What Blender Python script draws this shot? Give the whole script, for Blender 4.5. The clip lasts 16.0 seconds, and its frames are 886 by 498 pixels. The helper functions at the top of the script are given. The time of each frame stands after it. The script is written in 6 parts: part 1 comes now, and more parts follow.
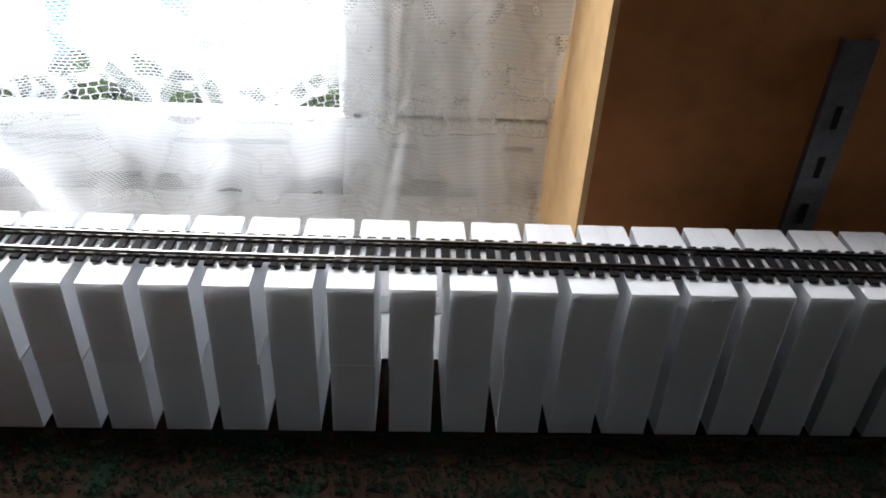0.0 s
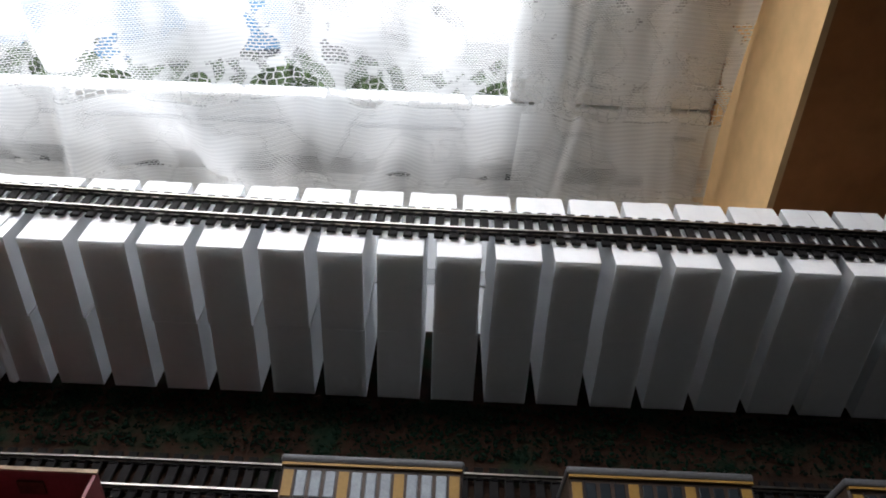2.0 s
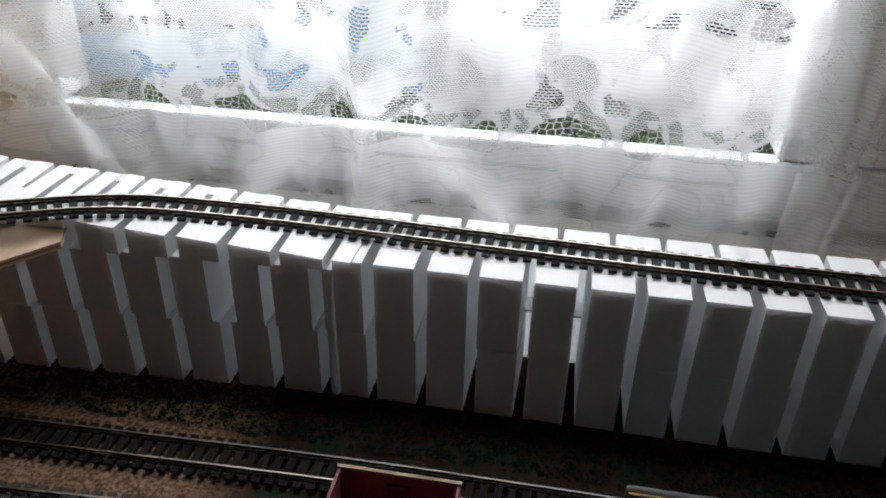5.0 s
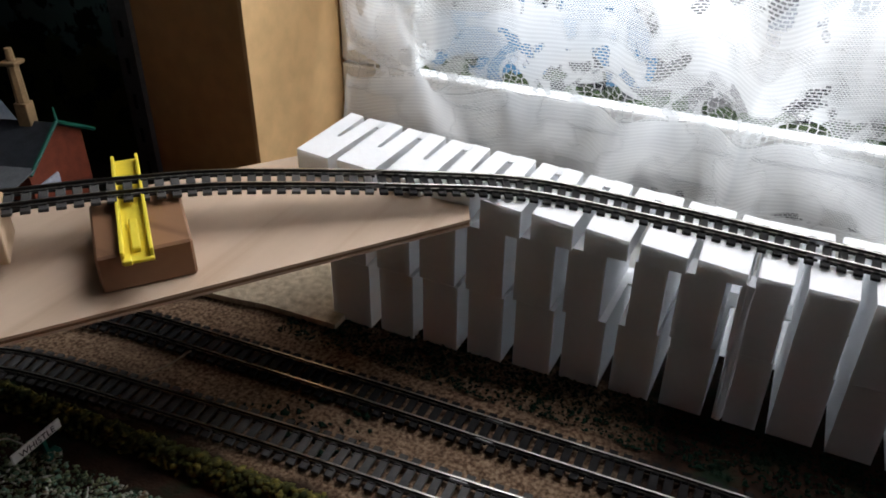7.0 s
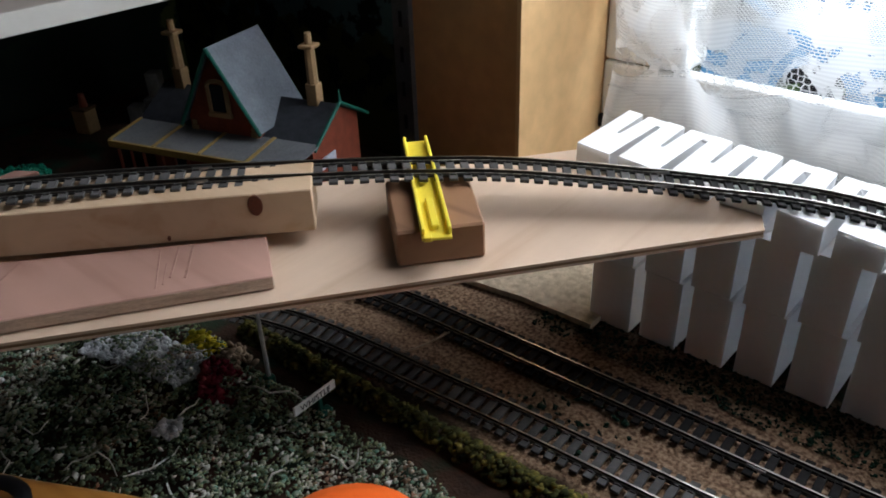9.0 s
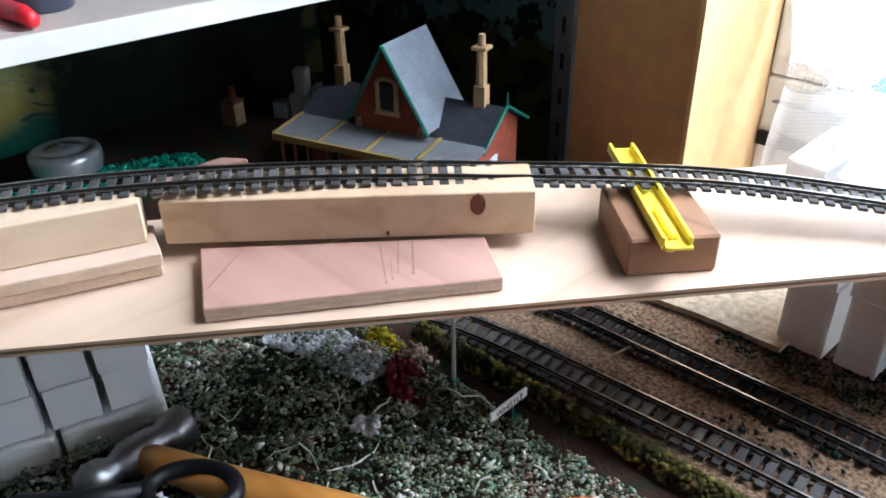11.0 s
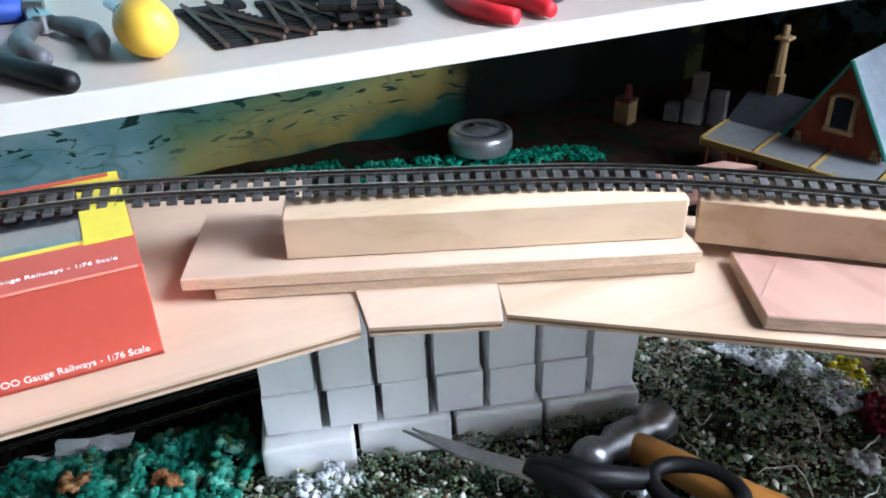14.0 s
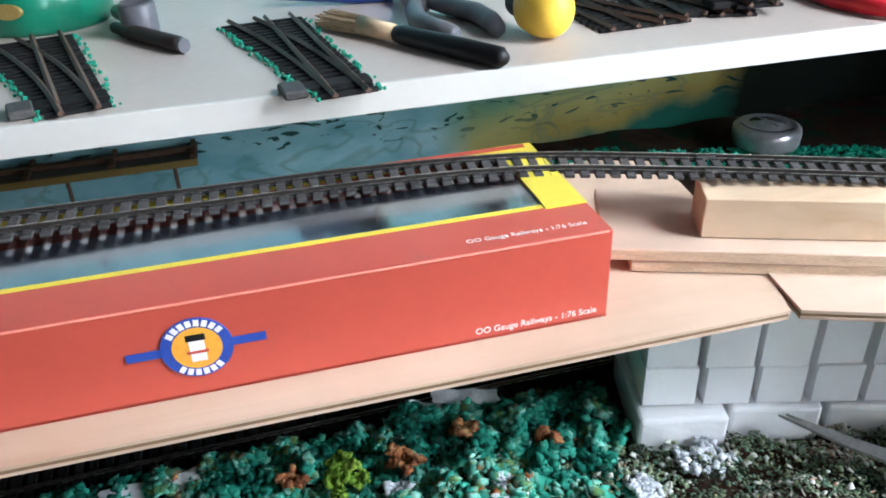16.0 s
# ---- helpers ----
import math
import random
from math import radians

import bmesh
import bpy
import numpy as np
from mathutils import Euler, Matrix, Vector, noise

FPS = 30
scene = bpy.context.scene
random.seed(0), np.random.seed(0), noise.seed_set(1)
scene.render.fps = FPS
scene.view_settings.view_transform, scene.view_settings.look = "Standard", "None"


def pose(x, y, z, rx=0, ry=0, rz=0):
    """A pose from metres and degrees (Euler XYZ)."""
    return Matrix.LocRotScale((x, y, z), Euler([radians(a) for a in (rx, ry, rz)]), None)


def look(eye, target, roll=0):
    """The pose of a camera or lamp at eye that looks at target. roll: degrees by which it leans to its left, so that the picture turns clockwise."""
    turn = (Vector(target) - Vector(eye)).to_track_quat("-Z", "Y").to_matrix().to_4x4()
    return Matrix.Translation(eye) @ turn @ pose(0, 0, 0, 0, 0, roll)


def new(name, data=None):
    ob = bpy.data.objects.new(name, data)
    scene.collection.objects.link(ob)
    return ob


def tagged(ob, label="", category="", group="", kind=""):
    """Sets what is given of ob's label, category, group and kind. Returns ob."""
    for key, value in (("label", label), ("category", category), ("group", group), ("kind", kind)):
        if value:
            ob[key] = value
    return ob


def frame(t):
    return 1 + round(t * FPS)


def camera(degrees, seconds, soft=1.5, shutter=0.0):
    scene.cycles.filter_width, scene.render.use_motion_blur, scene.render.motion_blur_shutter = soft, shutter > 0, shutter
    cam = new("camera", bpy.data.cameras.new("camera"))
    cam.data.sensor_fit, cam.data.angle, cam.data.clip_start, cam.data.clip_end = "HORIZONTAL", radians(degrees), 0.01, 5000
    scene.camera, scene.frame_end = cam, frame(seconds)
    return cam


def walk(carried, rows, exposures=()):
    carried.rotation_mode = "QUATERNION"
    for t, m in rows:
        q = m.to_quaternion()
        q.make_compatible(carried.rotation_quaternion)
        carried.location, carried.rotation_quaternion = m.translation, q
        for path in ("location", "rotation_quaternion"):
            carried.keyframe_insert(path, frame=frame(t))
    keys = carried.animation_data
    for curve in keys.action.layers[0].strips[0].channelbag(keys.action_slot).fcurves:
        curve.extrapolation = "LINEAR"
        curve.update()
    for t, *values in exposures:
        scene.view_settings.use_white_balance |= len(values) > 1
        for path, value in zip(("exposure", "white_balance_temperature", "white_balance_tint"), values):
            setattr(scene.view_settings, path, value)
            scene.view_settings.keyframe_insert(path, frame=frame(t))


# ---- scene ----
cam = camera(59.4, 16.0, soft=1.8)
PATH = [
    (0, (0.007, 0.018, 0.334), (0.102, 1.681, -0.773), 3.1),
    (0.5, (-0.036, 0.016, 0.335), (0.011, 1.687, -0.763), 2.9),
    (1, (-0.065, 0.011, 0.337), (-0.059, 1.685, -0.758), 2.8),
    (1.5, (-0.089, 0.004, 0.331), (-0.109, 1.668, -0.778), 2.4),
    (2, (-0.091, -0.001, 0.325), (-0.088, 1.668, -0.778), 2.6),
    (2.5, (-0.093, 0.0, 0.324), (-0.084, 1.666, -0.782), 2.3),
    (3, (-0.1, -0.001, 0.326), (-0.094, 1.676, -0.765), 2.1),
    (3.5, (-0.114, -0.002, 0.328), (-0.126, 1.681, -0.752), 1.8),
    (4, (-0.135, -0.01, 0.33), (-0.198, 1.681, -0.737), 1.1),
    (4.5, (-0.166, -0.021, 0.335), (-0.335, 1.683, -0.698), 0.5),
    (5, (-0.207, -0.037, 0.336), (-0.495, 1.662, -0.679), 1.2),
    (5.2, (-0.227, -0.05, 0.335), (-0.55, 1.645, -0.676), 1.4),
    (7.3, (-0.349, -0.045, 0.323), (-1.107, 1.482, -0.723), 0.5),
    (7.5, (-0.357, -0.048, 0.323), (-1.123, 1.478, -0.718), 0.5),
    (8, (-0.367, -0.057, 0.322), (-1.264, 1.4, -0.713), -0.4),
    (8.5, (-0.373, -0.061, 0.322), (-1.374, 1.326, -0.715), -0.8),
    (9, (-0.378, -0.068, 0.316), (-1.526, 1.204, -0.716), -2.1),
    (9.2, (-0.383, -0.079, 0.314), (-1.575, 1.163, -0.704), -2.2),
    (11.3, (-0.454, -0.128, 0.31), (-1.727, 1.045, -0.69), -1.1),
    (11.5, (-0.46, -0.135, 0.312), (-1.755, 1.018, -0.685), -1.3),
    (12, (-0.475, -0.155, 0.311), (-1.842, 0.914, -0.684), -1.4),
    (12.5, (-0.484, -0.171, 0.311), (-1.918, 0.806, -0.684), -2.0),
    (13, (-0.496, -0.195, 0.313), (-1.995, 0.688, -0.674), -2.3),
    (13.5, (-0.513, -0.218, 0.313), (-2.048, 0.586, -0.685), -2.2),
    (14, (-0.529, -0.246, 0.314), (-2.106, 0.475, -0.682), -1.5),
    (14.5, (-0.54, -0.275, 0.313), (-2.154, 0.34, -0.695), -1.9),
    (15, (-0.554, -0.3, 0.311), (-2.195, 0.237, -0.697), -2.2),
    (15.5, (-0.563, -0.332, 0.309), (-2.218, 0.15, -0.704), -2.2),
    (16, (-0.56, -0.386, 0.319), (-2.238, 0.031, -0.686), -2.3),
]
walk(cam, [(t, look(eye, target, roll)) for t, eye, target, roll in PATH],
     exposures=[(0.0, 0.4, 6450, 15), (0.5, 0.05, 6500, 15), (1.5, -0.22, 6600, 15), (3.0, -0.4, 6600, 15), (5.0, -0.75, 6600, 14), (8.3, -0.6, 6450, 14), (9.2, -0.15, 6200, 12), (11.3, 1.45, 5700, 11), (12.5, 1.72, 5700, 11), (14.3, 1.68, 5700, 11), (16.0, 1.72, 5900, 11)])

# ---- light ----
world = bpy.data.worlds.new("sky")
scene.world = world
world.use_nodes = True
wn = world.node_tree
sky = wn.nodes.new("ShaderNodeTexSky")
sky.sky_type, sky.sun_disc = "NISHITA", False
sky.sun_elevation, sky.sun_rotation = radians(38), radians(165)
wn.links.new(sky.outputs[0], wn.nodes["Background"].inputs[0])
wn.nodes["Background"].inputs[1].default_value = 0.15
sun_data = bpy.data.lights.new("sun", "SUN")
sun_data.energy, sun_data.angle, sun_data.color = 4.5, radians(0.6), (1.0, 0.95, 0.87)
sun = new("sun", sun_data)
sun.matrix_world = look((2, -8, 7), (0, 0, 0))
win_data = bpy.data.lights.new("window_light", "AREA")
win_data.shape, win_data.size, win_data.size_y, win_data.energy, win_data.color = "RECTANGLE", 0.6, 0.91, 22.0, (0.90, 0.95, 1.0)
# added fill from the east, brightens corner foam and boxes; no source in view
east_data = bpy.data.lights.new("east_fill_light", "AREA")
east_data.shape, east_data.size, east_data.size_y, east_data.energy, east_data.color = "RECTANGLE", 0.22, 0.70, 3.9, (0.90, 0.95, 1.0)
east_lamp = new("east_fill_light", east_data)
east_lamp.matrix_world = look((1.66, 0.29, 0.50), (-0.6, 0.10, 0.30))
win_lamp = new("window_light", win_data)
win_lamp.matrix_world = look((-0.35, 0.557, 0.645), (-0.35, 0.0, 0.53))


# ---- materials ----
def mat(name, base, rough=0.6, metal=0.0, var=0.15, scale=60.0, bump=0.0, bump_scale=None, stretch=(1, 1, 1), second=None, mix=0.5, island=0.0, per_object=0.0, coat=0.0, spec=0.3):
    """Principled material: two-scale noise variation on the base colour, fine relief."""
    m = bpy.data.materials.new(name)
    m.use_nodes = True
    nt = m.node_tree
    p = nt.nodes["Principled BSDF"]
    tc = nt.nodes.new("ShaderNodeTexCoord")
    mp = nt.nodes.new("ShaderNodeMapping")
    mp.inputs["Scale"].default_value = stretch
    nt.links.new(tc.outputs["Object"], mp.inputs[0])
    n1 = nt.nodes.new("ShaderNodeTexNoise")
    n1.inputs["Scale"].default_value, n1.inputs["Detail"].default_value = scale, 6
    nt.links.new(mp.outputs[0], n1.inputs["Vector"])
    n2 = nt.nodes.new("ShaderNodeTexNoise")
    n2.inputs["Scale"].default_value, n2.inputs["Detail"].default_value = scale * 7.3, 3
    nt.links.new(mp.outputs[0], n2.inputs["Vector"])
    add = nt.nodes.new("ShaderNodeMath")
    add.operation = "ADD"
    nt.links.new(n1.outputs[0], add.inputs[0])
    nt.links.new(n2.outputs[0], add.inputs[1])
    half = nt.nodes.new("ShaderNodeMapRange")
    half.inputs["From Min"].default_value, half.inputs["From Max"].default_value = 0.65, 1.35
    nt.links.new(add.outputs[0], half.inputs[0])
    ramp = nt.nodes.new("ShaderNodeMix")
    ramp.data_type = "RGBA"
    dark = tuple(c * (1 - var) for c in base)
    light = second if second else tuple(min(1, c * (1 + var)) for c in base)
    ramp.inputs["A"].default_value, ramp.inputs["B"].default_value = (*dark, 1), (*light, 1)
    nt.links.new(half.outputs[0], ramp.inputs["Factor"])
    col = ramp.outputs["Result"]
    if island or per_object:
        src = nt.nodes.new("ShaderNodeNewGeometry").outputs["Random Per Island"] if island else nt.nodes.new("ShaderNodeObjectInfo").outputs["Random"]
        amt = island or per_object
        r = nt.nodes.new("ShaderNodeMapRange")
        r.inputs["To Min"].default_value, r.inputs["To Max"].default_value = 1 - amt, 1 + amt
        nt.links.new(src, r.inputs[0])
        hsv = nt.nodes.new("ShaderNodeHueSaturation")
        nt.links.new(col, hsv.inputs["Color"])
        nt.links.new(r.outputs[0], hsv.inputs["Value"])
        col = hsv.outputs[0]
    nt.links.new(col, p.inputs["Base Color"])
    p.inputs["Roughness"].default_value, p.inputs["Metallic"].default_value = rough, metal
    p.inputs["Specular IOR Level"].default_value = spec
    if coat:
        p.inputs["Coat Weight"].default_value, p.inputs["Coat Roughness"].default_value = coat, 0.15
    if bump:
        b = nt.nodes.new("ShaderNodeBump")
        b.inputs["Strength"].default_value, b.inputs["Distance"].default_value = min(1.0, bump), 0.0006
        nb = nt.nodes.new("ShaderNodeTexNoise")
        nb.inputs["Scale"].default_value, nb.inputs["Detail"].default_value = bump_scale or scale * 6, 4
        nt.links.new(mp.outputs[0], nb.inputs["Vector"])
        nt.links.new(nb.outputs[0], b.inputs["Height"])
        nt.links.new(b.outputs[0], p.inputs["Normal"])
    return m


def foam_material():
    m = mat("expanded_polystyrene", (0.955, 0.96, 0.965), 0.75, var=0.03, scale=30)
    nt = m.node_tree
    v = nt.nodes.new("ShaderNodeTexVoronoi")
    v.inputs["Scale"].default_value = 420
    tc = nt.nodes.new("ShaderNodeTexCoord")
    b = nt.nodes.new("ShaderNodeBump")
    b.inputs["Strength"].default_value, b.inputs["Distance"].default_value = 0.14, 0.0004
    nt.links.new(tc.outputs["Object"], v.inputs["Vector"])
    nt.links.new(v.outputs["Distance"], b.inputs["Height"])
    p = nt.nodes["Principled BSDF"]
    nt.links.new(b.outputs[0], p.inputs["Normal"])
    p.inputs["Subsurface Weight"].default_value = 0.7
    p.inputs["Subsurface Radius"].default_value = (1.0, 1.0, 1.0)
    p.inputs["Subsurface Scale"].default_value = 0.004
    tl = nt.nodes.new("ShaderNodeBsdfTranslucent")
    tl.inputs[0].default_value = (0.95, 0.955, 0.96, 1)
    mx = nt.nodes.new("ShaderNodeMixShader")
    mx.inputs[0].default_value = 0.03
    nt.links.new(p.outputs[0], mx.inputs[1])
    nt.links.new(tl.outputs[0], mx.inputs[2])
    nt.links.new(mx.outputs[0], nt.nodes["Material Output"].inputs[0])
    return m


def ramp_nodes(nt, source, stops, kind="LINEAR"):
    r = nt.nodes.new("ShaderNodeValToRGB")
    r.color_ramp.interpolation = kind
    el = r.color_ramp.elements
    while len(el) < len(stops):
        el.new(0.5)
    for e, (pos, c) in zip(el, stops):
        e.position, e.color = pos, (*c, 1)
    nt.links.new(source, r.inputs[0])
    return r.outputs[0]


def wood(name, base, dark, scale=1.0, along=0, rough=0.6):
    """Fine grain drawn out along one axis, with slow bands and flecks."""
    m = bpy.data.materials.new(name)
    m.use_nodes = True
    nt = m.node_tree
    p = nt.nodes["Principled BSDF"]
    tc = nt.nodes.new("ShaderNodeTexCoord")
    mp = nt.nodes.new("ShaderNodeMapping")
    sc = [60 * scale] * 3
    sc[along] = 5 * scale
    mp.inputs["Scale"].default_value = sc
    nt.links.new(tc.outputs["Object"], mp.inputs[0])
    n = nt.nodes.new("ShaderNodeTexNoise")
    n.inputs["Scale"].default_value, n.inputs["Detail"].default_value, n.inputs["Distortion"].default_value = 1.0, 8, 0.6
    nt.links.new(mp.outputs[0], n.inputs["Vector"])
    c1 = ramp_nodes(nt, n.outputs[0], [(0.3, dark), (0.48, base), (0.75, tuple(min(1, c * 1.12) for c in base))])
    n2 = nt.nodes.new("ShaderNodeTexNoise")
    n2.inputs["Scale"].default_value, n2.inputs["Detail"].default_value = 9, 4
    nt.links.new(tc.outputs["Object"], n2.inputs["Vector"])
    c2 = ramp_nodes(nt, n2.outputs[0], [(0.3, (0.82, 0.8, 0.78)), (0.65, (1, 1, 1))])
    mul = nt.nodes.new("ShaderNodeMix")
    mul.data_type, mul.blend_type = "RGBA", "MULTIPLY"
    mul.inputs["Factor"].default_value = 1.0
    nt.links.new(c1, mul.inputs["A"])
    nt.links.new(c2, mul.inputs["B"])
    nt.links.new(mul.outputs["Result"], p.inputs["Base Color"])
    p.inputs["Roughness"].default_value = rough
    b = nt.nodes.new("ShaderNodeBump")
    b.inputs["Strength"].default_value, b.inputs["Distance"].default_value = 0.25, 0.0003
    nt.links.new(n.outputs[0], b.inputs["Height"])
    nt.links.new(b.outputs[0], p.inputs["Normal"])
    return m


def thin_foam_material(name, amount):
    """Polystyrene mixed with translucency by amount: daylight shines through it."""
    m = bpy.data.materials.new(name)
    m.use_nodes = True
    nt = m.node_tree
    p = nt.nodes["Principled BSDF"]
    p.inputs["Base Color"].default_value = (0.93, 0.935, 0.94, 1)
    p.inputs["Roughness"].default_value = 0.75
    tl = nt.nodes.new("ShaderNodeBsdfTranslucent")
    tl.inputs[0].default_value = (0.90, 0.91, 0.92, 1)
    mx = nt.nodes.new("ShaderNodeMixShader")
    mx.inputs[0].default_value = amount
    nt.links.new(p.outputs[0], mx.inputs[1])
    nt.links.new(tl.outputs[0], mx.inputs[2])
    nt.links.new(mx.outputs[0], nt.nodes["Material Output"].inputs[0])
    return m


M_FOAM = foam_material()
M_FOAM_THIN = thin_foam_material("thin_polystyrene", 0.85)
# lit copy of the riser foam, made to brighten the slot walls
M_FOAM_LIT = thin_foam_material("slot_lit_polystyrene", 0.80)
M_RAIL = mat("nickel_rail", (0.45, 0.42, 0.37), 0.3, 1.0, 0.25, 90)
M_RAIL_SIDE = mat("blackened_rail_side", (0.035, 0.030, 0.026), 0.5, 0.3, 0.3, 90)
M_SLEEPER = mat("black_plastic_sleeper", (0.014, 0.013, 0.013), 0.7, var=0.3, scale=80, per_object=0.25, spec=0.1)
M_SLEEPER_GREY = mat("dusty_plastic_sleeper", (0.055, 0.052, 0.050), 0.6, var=0.3, scale=80, per_object=0.3)
M_PLY = wood("birch_plywood", (0.62, 0.46, 0.335), (0.53, 0.37, 0.25), 0.7, 1)
M_PLY_EDGE = mat("plywood_edge", (0.22, 0.13, 0.07), 0.8, var=0.4, scale=40, stretch=(1, 1, 30), bump=0.4)
M_MDF = wood("thin_pale_board", (0.60, 0.45, 0.34), (0.53, 0.38, 0.27), 0.5, 1)
M_PINE = wood("sawn_pine", (0.66, 0.50, 0.34), (0.54, 0.37, 0.22), 0.8, 1)
M_PINE_X = wood("planed_pine", (0.60, 0.43, 0.28), (0.48, 0.31, 0.17), 0.8, 0)
M_PINK = wood("pinkish_hardwood_ply", (0.46, 0.265, 0.21), (0.36, 0.19, 0.145), 0.7, 0)
M_BROWN = wood("brown_hardwood", (0.26, 0.13, 0.065), (0.17, 0.08, 0.035), 1.0, 0)
M_KNOT = mat("wood_knot", (0.12, 0.035, 0.015), 0.5, var=0.4, scale=150)
M_YELLOW = mat("yellow_plastic", (0.85, 0.68, 0.07), 0.35, var=0.06, scale=60)
M_RED_BOX = mat("red_printed_card", (0.50, 0.080, 0.052), 0.35, var=0.05, scale=25, coat=0.3)
M_YELLOW_CARD = mat("yellow_printed_card", (0.72, 0.60, 0.06), 0.4, var=0.05, scale=30)
M_WHITE_INK = mat("white_ink", (0.8, 0.75, 0.72), 0.5, var=0.05)
M_BLUE_INK = mat("blue_ink", (0.03, 0.07, 0.33), 0.5, var=0.08)
M_ORANGE_INK = mat("orange_ink", (0.8, 0.36, 0.04), 0.5, var=0.08)
M_WHITE_PAINT = mat("white_gloss_paint", (0.80, 0.80, 0.78), 0.35, var=0.05, scale=15, bump=0.1)
M_SHELF = mat("pale_laminate", (0.50, 0.43, 0.375), 0.35, var=0.05, scale=20)
M_SHELF_EDGE = mat("white_edging", (0.55, 0.535, 0.49), 0.4, var=0.03, scale=20)
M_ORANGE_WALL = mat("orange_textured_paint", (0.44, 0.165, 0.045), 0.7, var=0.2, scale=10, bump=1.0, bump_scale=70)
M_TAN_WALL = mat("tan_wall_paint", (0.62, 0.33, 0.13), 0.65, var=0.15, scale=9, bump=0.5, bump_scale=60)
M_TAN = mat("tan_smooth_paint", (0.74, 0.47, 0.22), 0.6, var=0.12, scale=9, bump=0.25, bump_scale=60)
M_GREY_METAL = mat("grey_steel_upright", (0.20, 0.20, 0.21), 0.4, 0.7, 0.2, 60)
M_BLACK = mat("black_plastic", (0.006, 0.006, 0.007), 0.45, var=0.2, scale=60)
M_STEEL = mat("worn_steel", (0.45, 0.45, 0.46), 0.28, 1.0, 0.2, 60)
# unseen walls and ceiling, coloured near black to hold back bounce light
M_ROOM = mat("low_bounce_wall", (0.035, 0.032, 0.03), 0.8, var=0.1, scale=3)
M_CEIL = mat("low_bounce_ceiling", (0.08, 0.08, 0.078), 0.8, var=0.05, scale=3)
M_CARPET = mat("dark_carpet", (0.05, 0.04, 0.035), 0.95, var=0.3, scale=20)


def terrain_material():
    """Layout surface: dark earth, cork strip between tracks, moss and scatter."""
    m = bpy.data.materials.new("scenic_ground")
    m.use_nodes = True
    nt = m.node_tree
    p = nt.nodes["Principled BSDF"]
    tc = nt.nodes.new("ShaderNodeTexCoord")
    def nz(scale, detail=5):
        n = nt.nodes.new("ShaderNodeTexNoise")
        n.inputs["Scale"].default_value, n.inputs["Detail"].default_value = scale, detail
        nt.links.new(tc.outputs["Object"], n.inputs["Vector"])
        return n.outputs[0]
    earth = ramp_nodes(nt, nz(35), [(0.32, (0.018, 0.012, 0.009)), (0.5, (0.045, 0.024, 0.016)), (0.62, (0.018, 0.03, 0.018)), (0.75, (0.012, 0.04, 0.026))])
    cork = ramp_nodes(nt, nz(420, 3), [(0.35, (0.08, 0.045, 0.027)), (0.5, (0.19, 0.12, 0.075)), (0.68, (0.32, 0.22, 0.145))])
    sep = nt.nodes.new("ShaderNodeSeparateXYZ")
    nt.links.new(tc.outputs["Object"], sep.inputs[0])
    def rng(src, a, b, lo=0.0, hi=1.0):
        r = nt.nodes.new("ShaderNodeMapRange")
        r.inputs["From Min"].default_value, r.inputs["From Max"].default_value = a, b
        r.inputs["To Min"].default_value, r.inputs["To Max"].default_value = lo, hi
        nt.links.new(src, r.inputs[0])
        return r.outputs[0]
    def mul(a, b):
        k = nt.nodes.new("ShaderNodeMath")
        k.operation = "MULTIPLY"
        nt.links.new(a, k.inputs[0])
        nt.links.new(b, k.inputs[1])
        return k.outputs[0]
    wob = nt.nodes.new("ShaderNodeMath")
    wob.operation = "MULTIPLY_ADD"
    nt.links.new(nz(22), wob.inputs[0])
    wob.inputs[1].default_value = 0.03
    nt.links.new(sep.outputs[1], wob.inputs[2])
    band = mul(mul(rng(wob.outputs[0], 0.192, 0.198), rng(wob.outputs[0], 0.345, 0.352, 1, 0)), mul(rng(sep.outputs[0], -0.36, -0.40), rng(sep.outputs[0], -0.92, -0.86)))
    mix = nt.nodes.new("ShaderNodeMix")
    mix.data_type = "RGBA"
    nt.links.new(band, mix.inputs["Factor"])
    nt.links.new(earth, mix.inputs["A"])
    nt.links.new(cork, mix.inputs["B"])
    nt.links.new(mix.outputs["Result"], p.inputs["Base Color"])
    p.inputs["Roughness"].default_value, p.inputs["Specular IOR Level"].default_value = 0.95, 0.1
    b = nt.nodes.new("ShaderNodeBump")
    b.inputs["Strength"].default_value, b.inputs["Distance"].default_value = 0.8, 0.001
    nt.links.new(nz(500, 3), b.inputs["Height"])
    nt.links.new(b.outputs[0], p.inputs["Normal"])
    return m


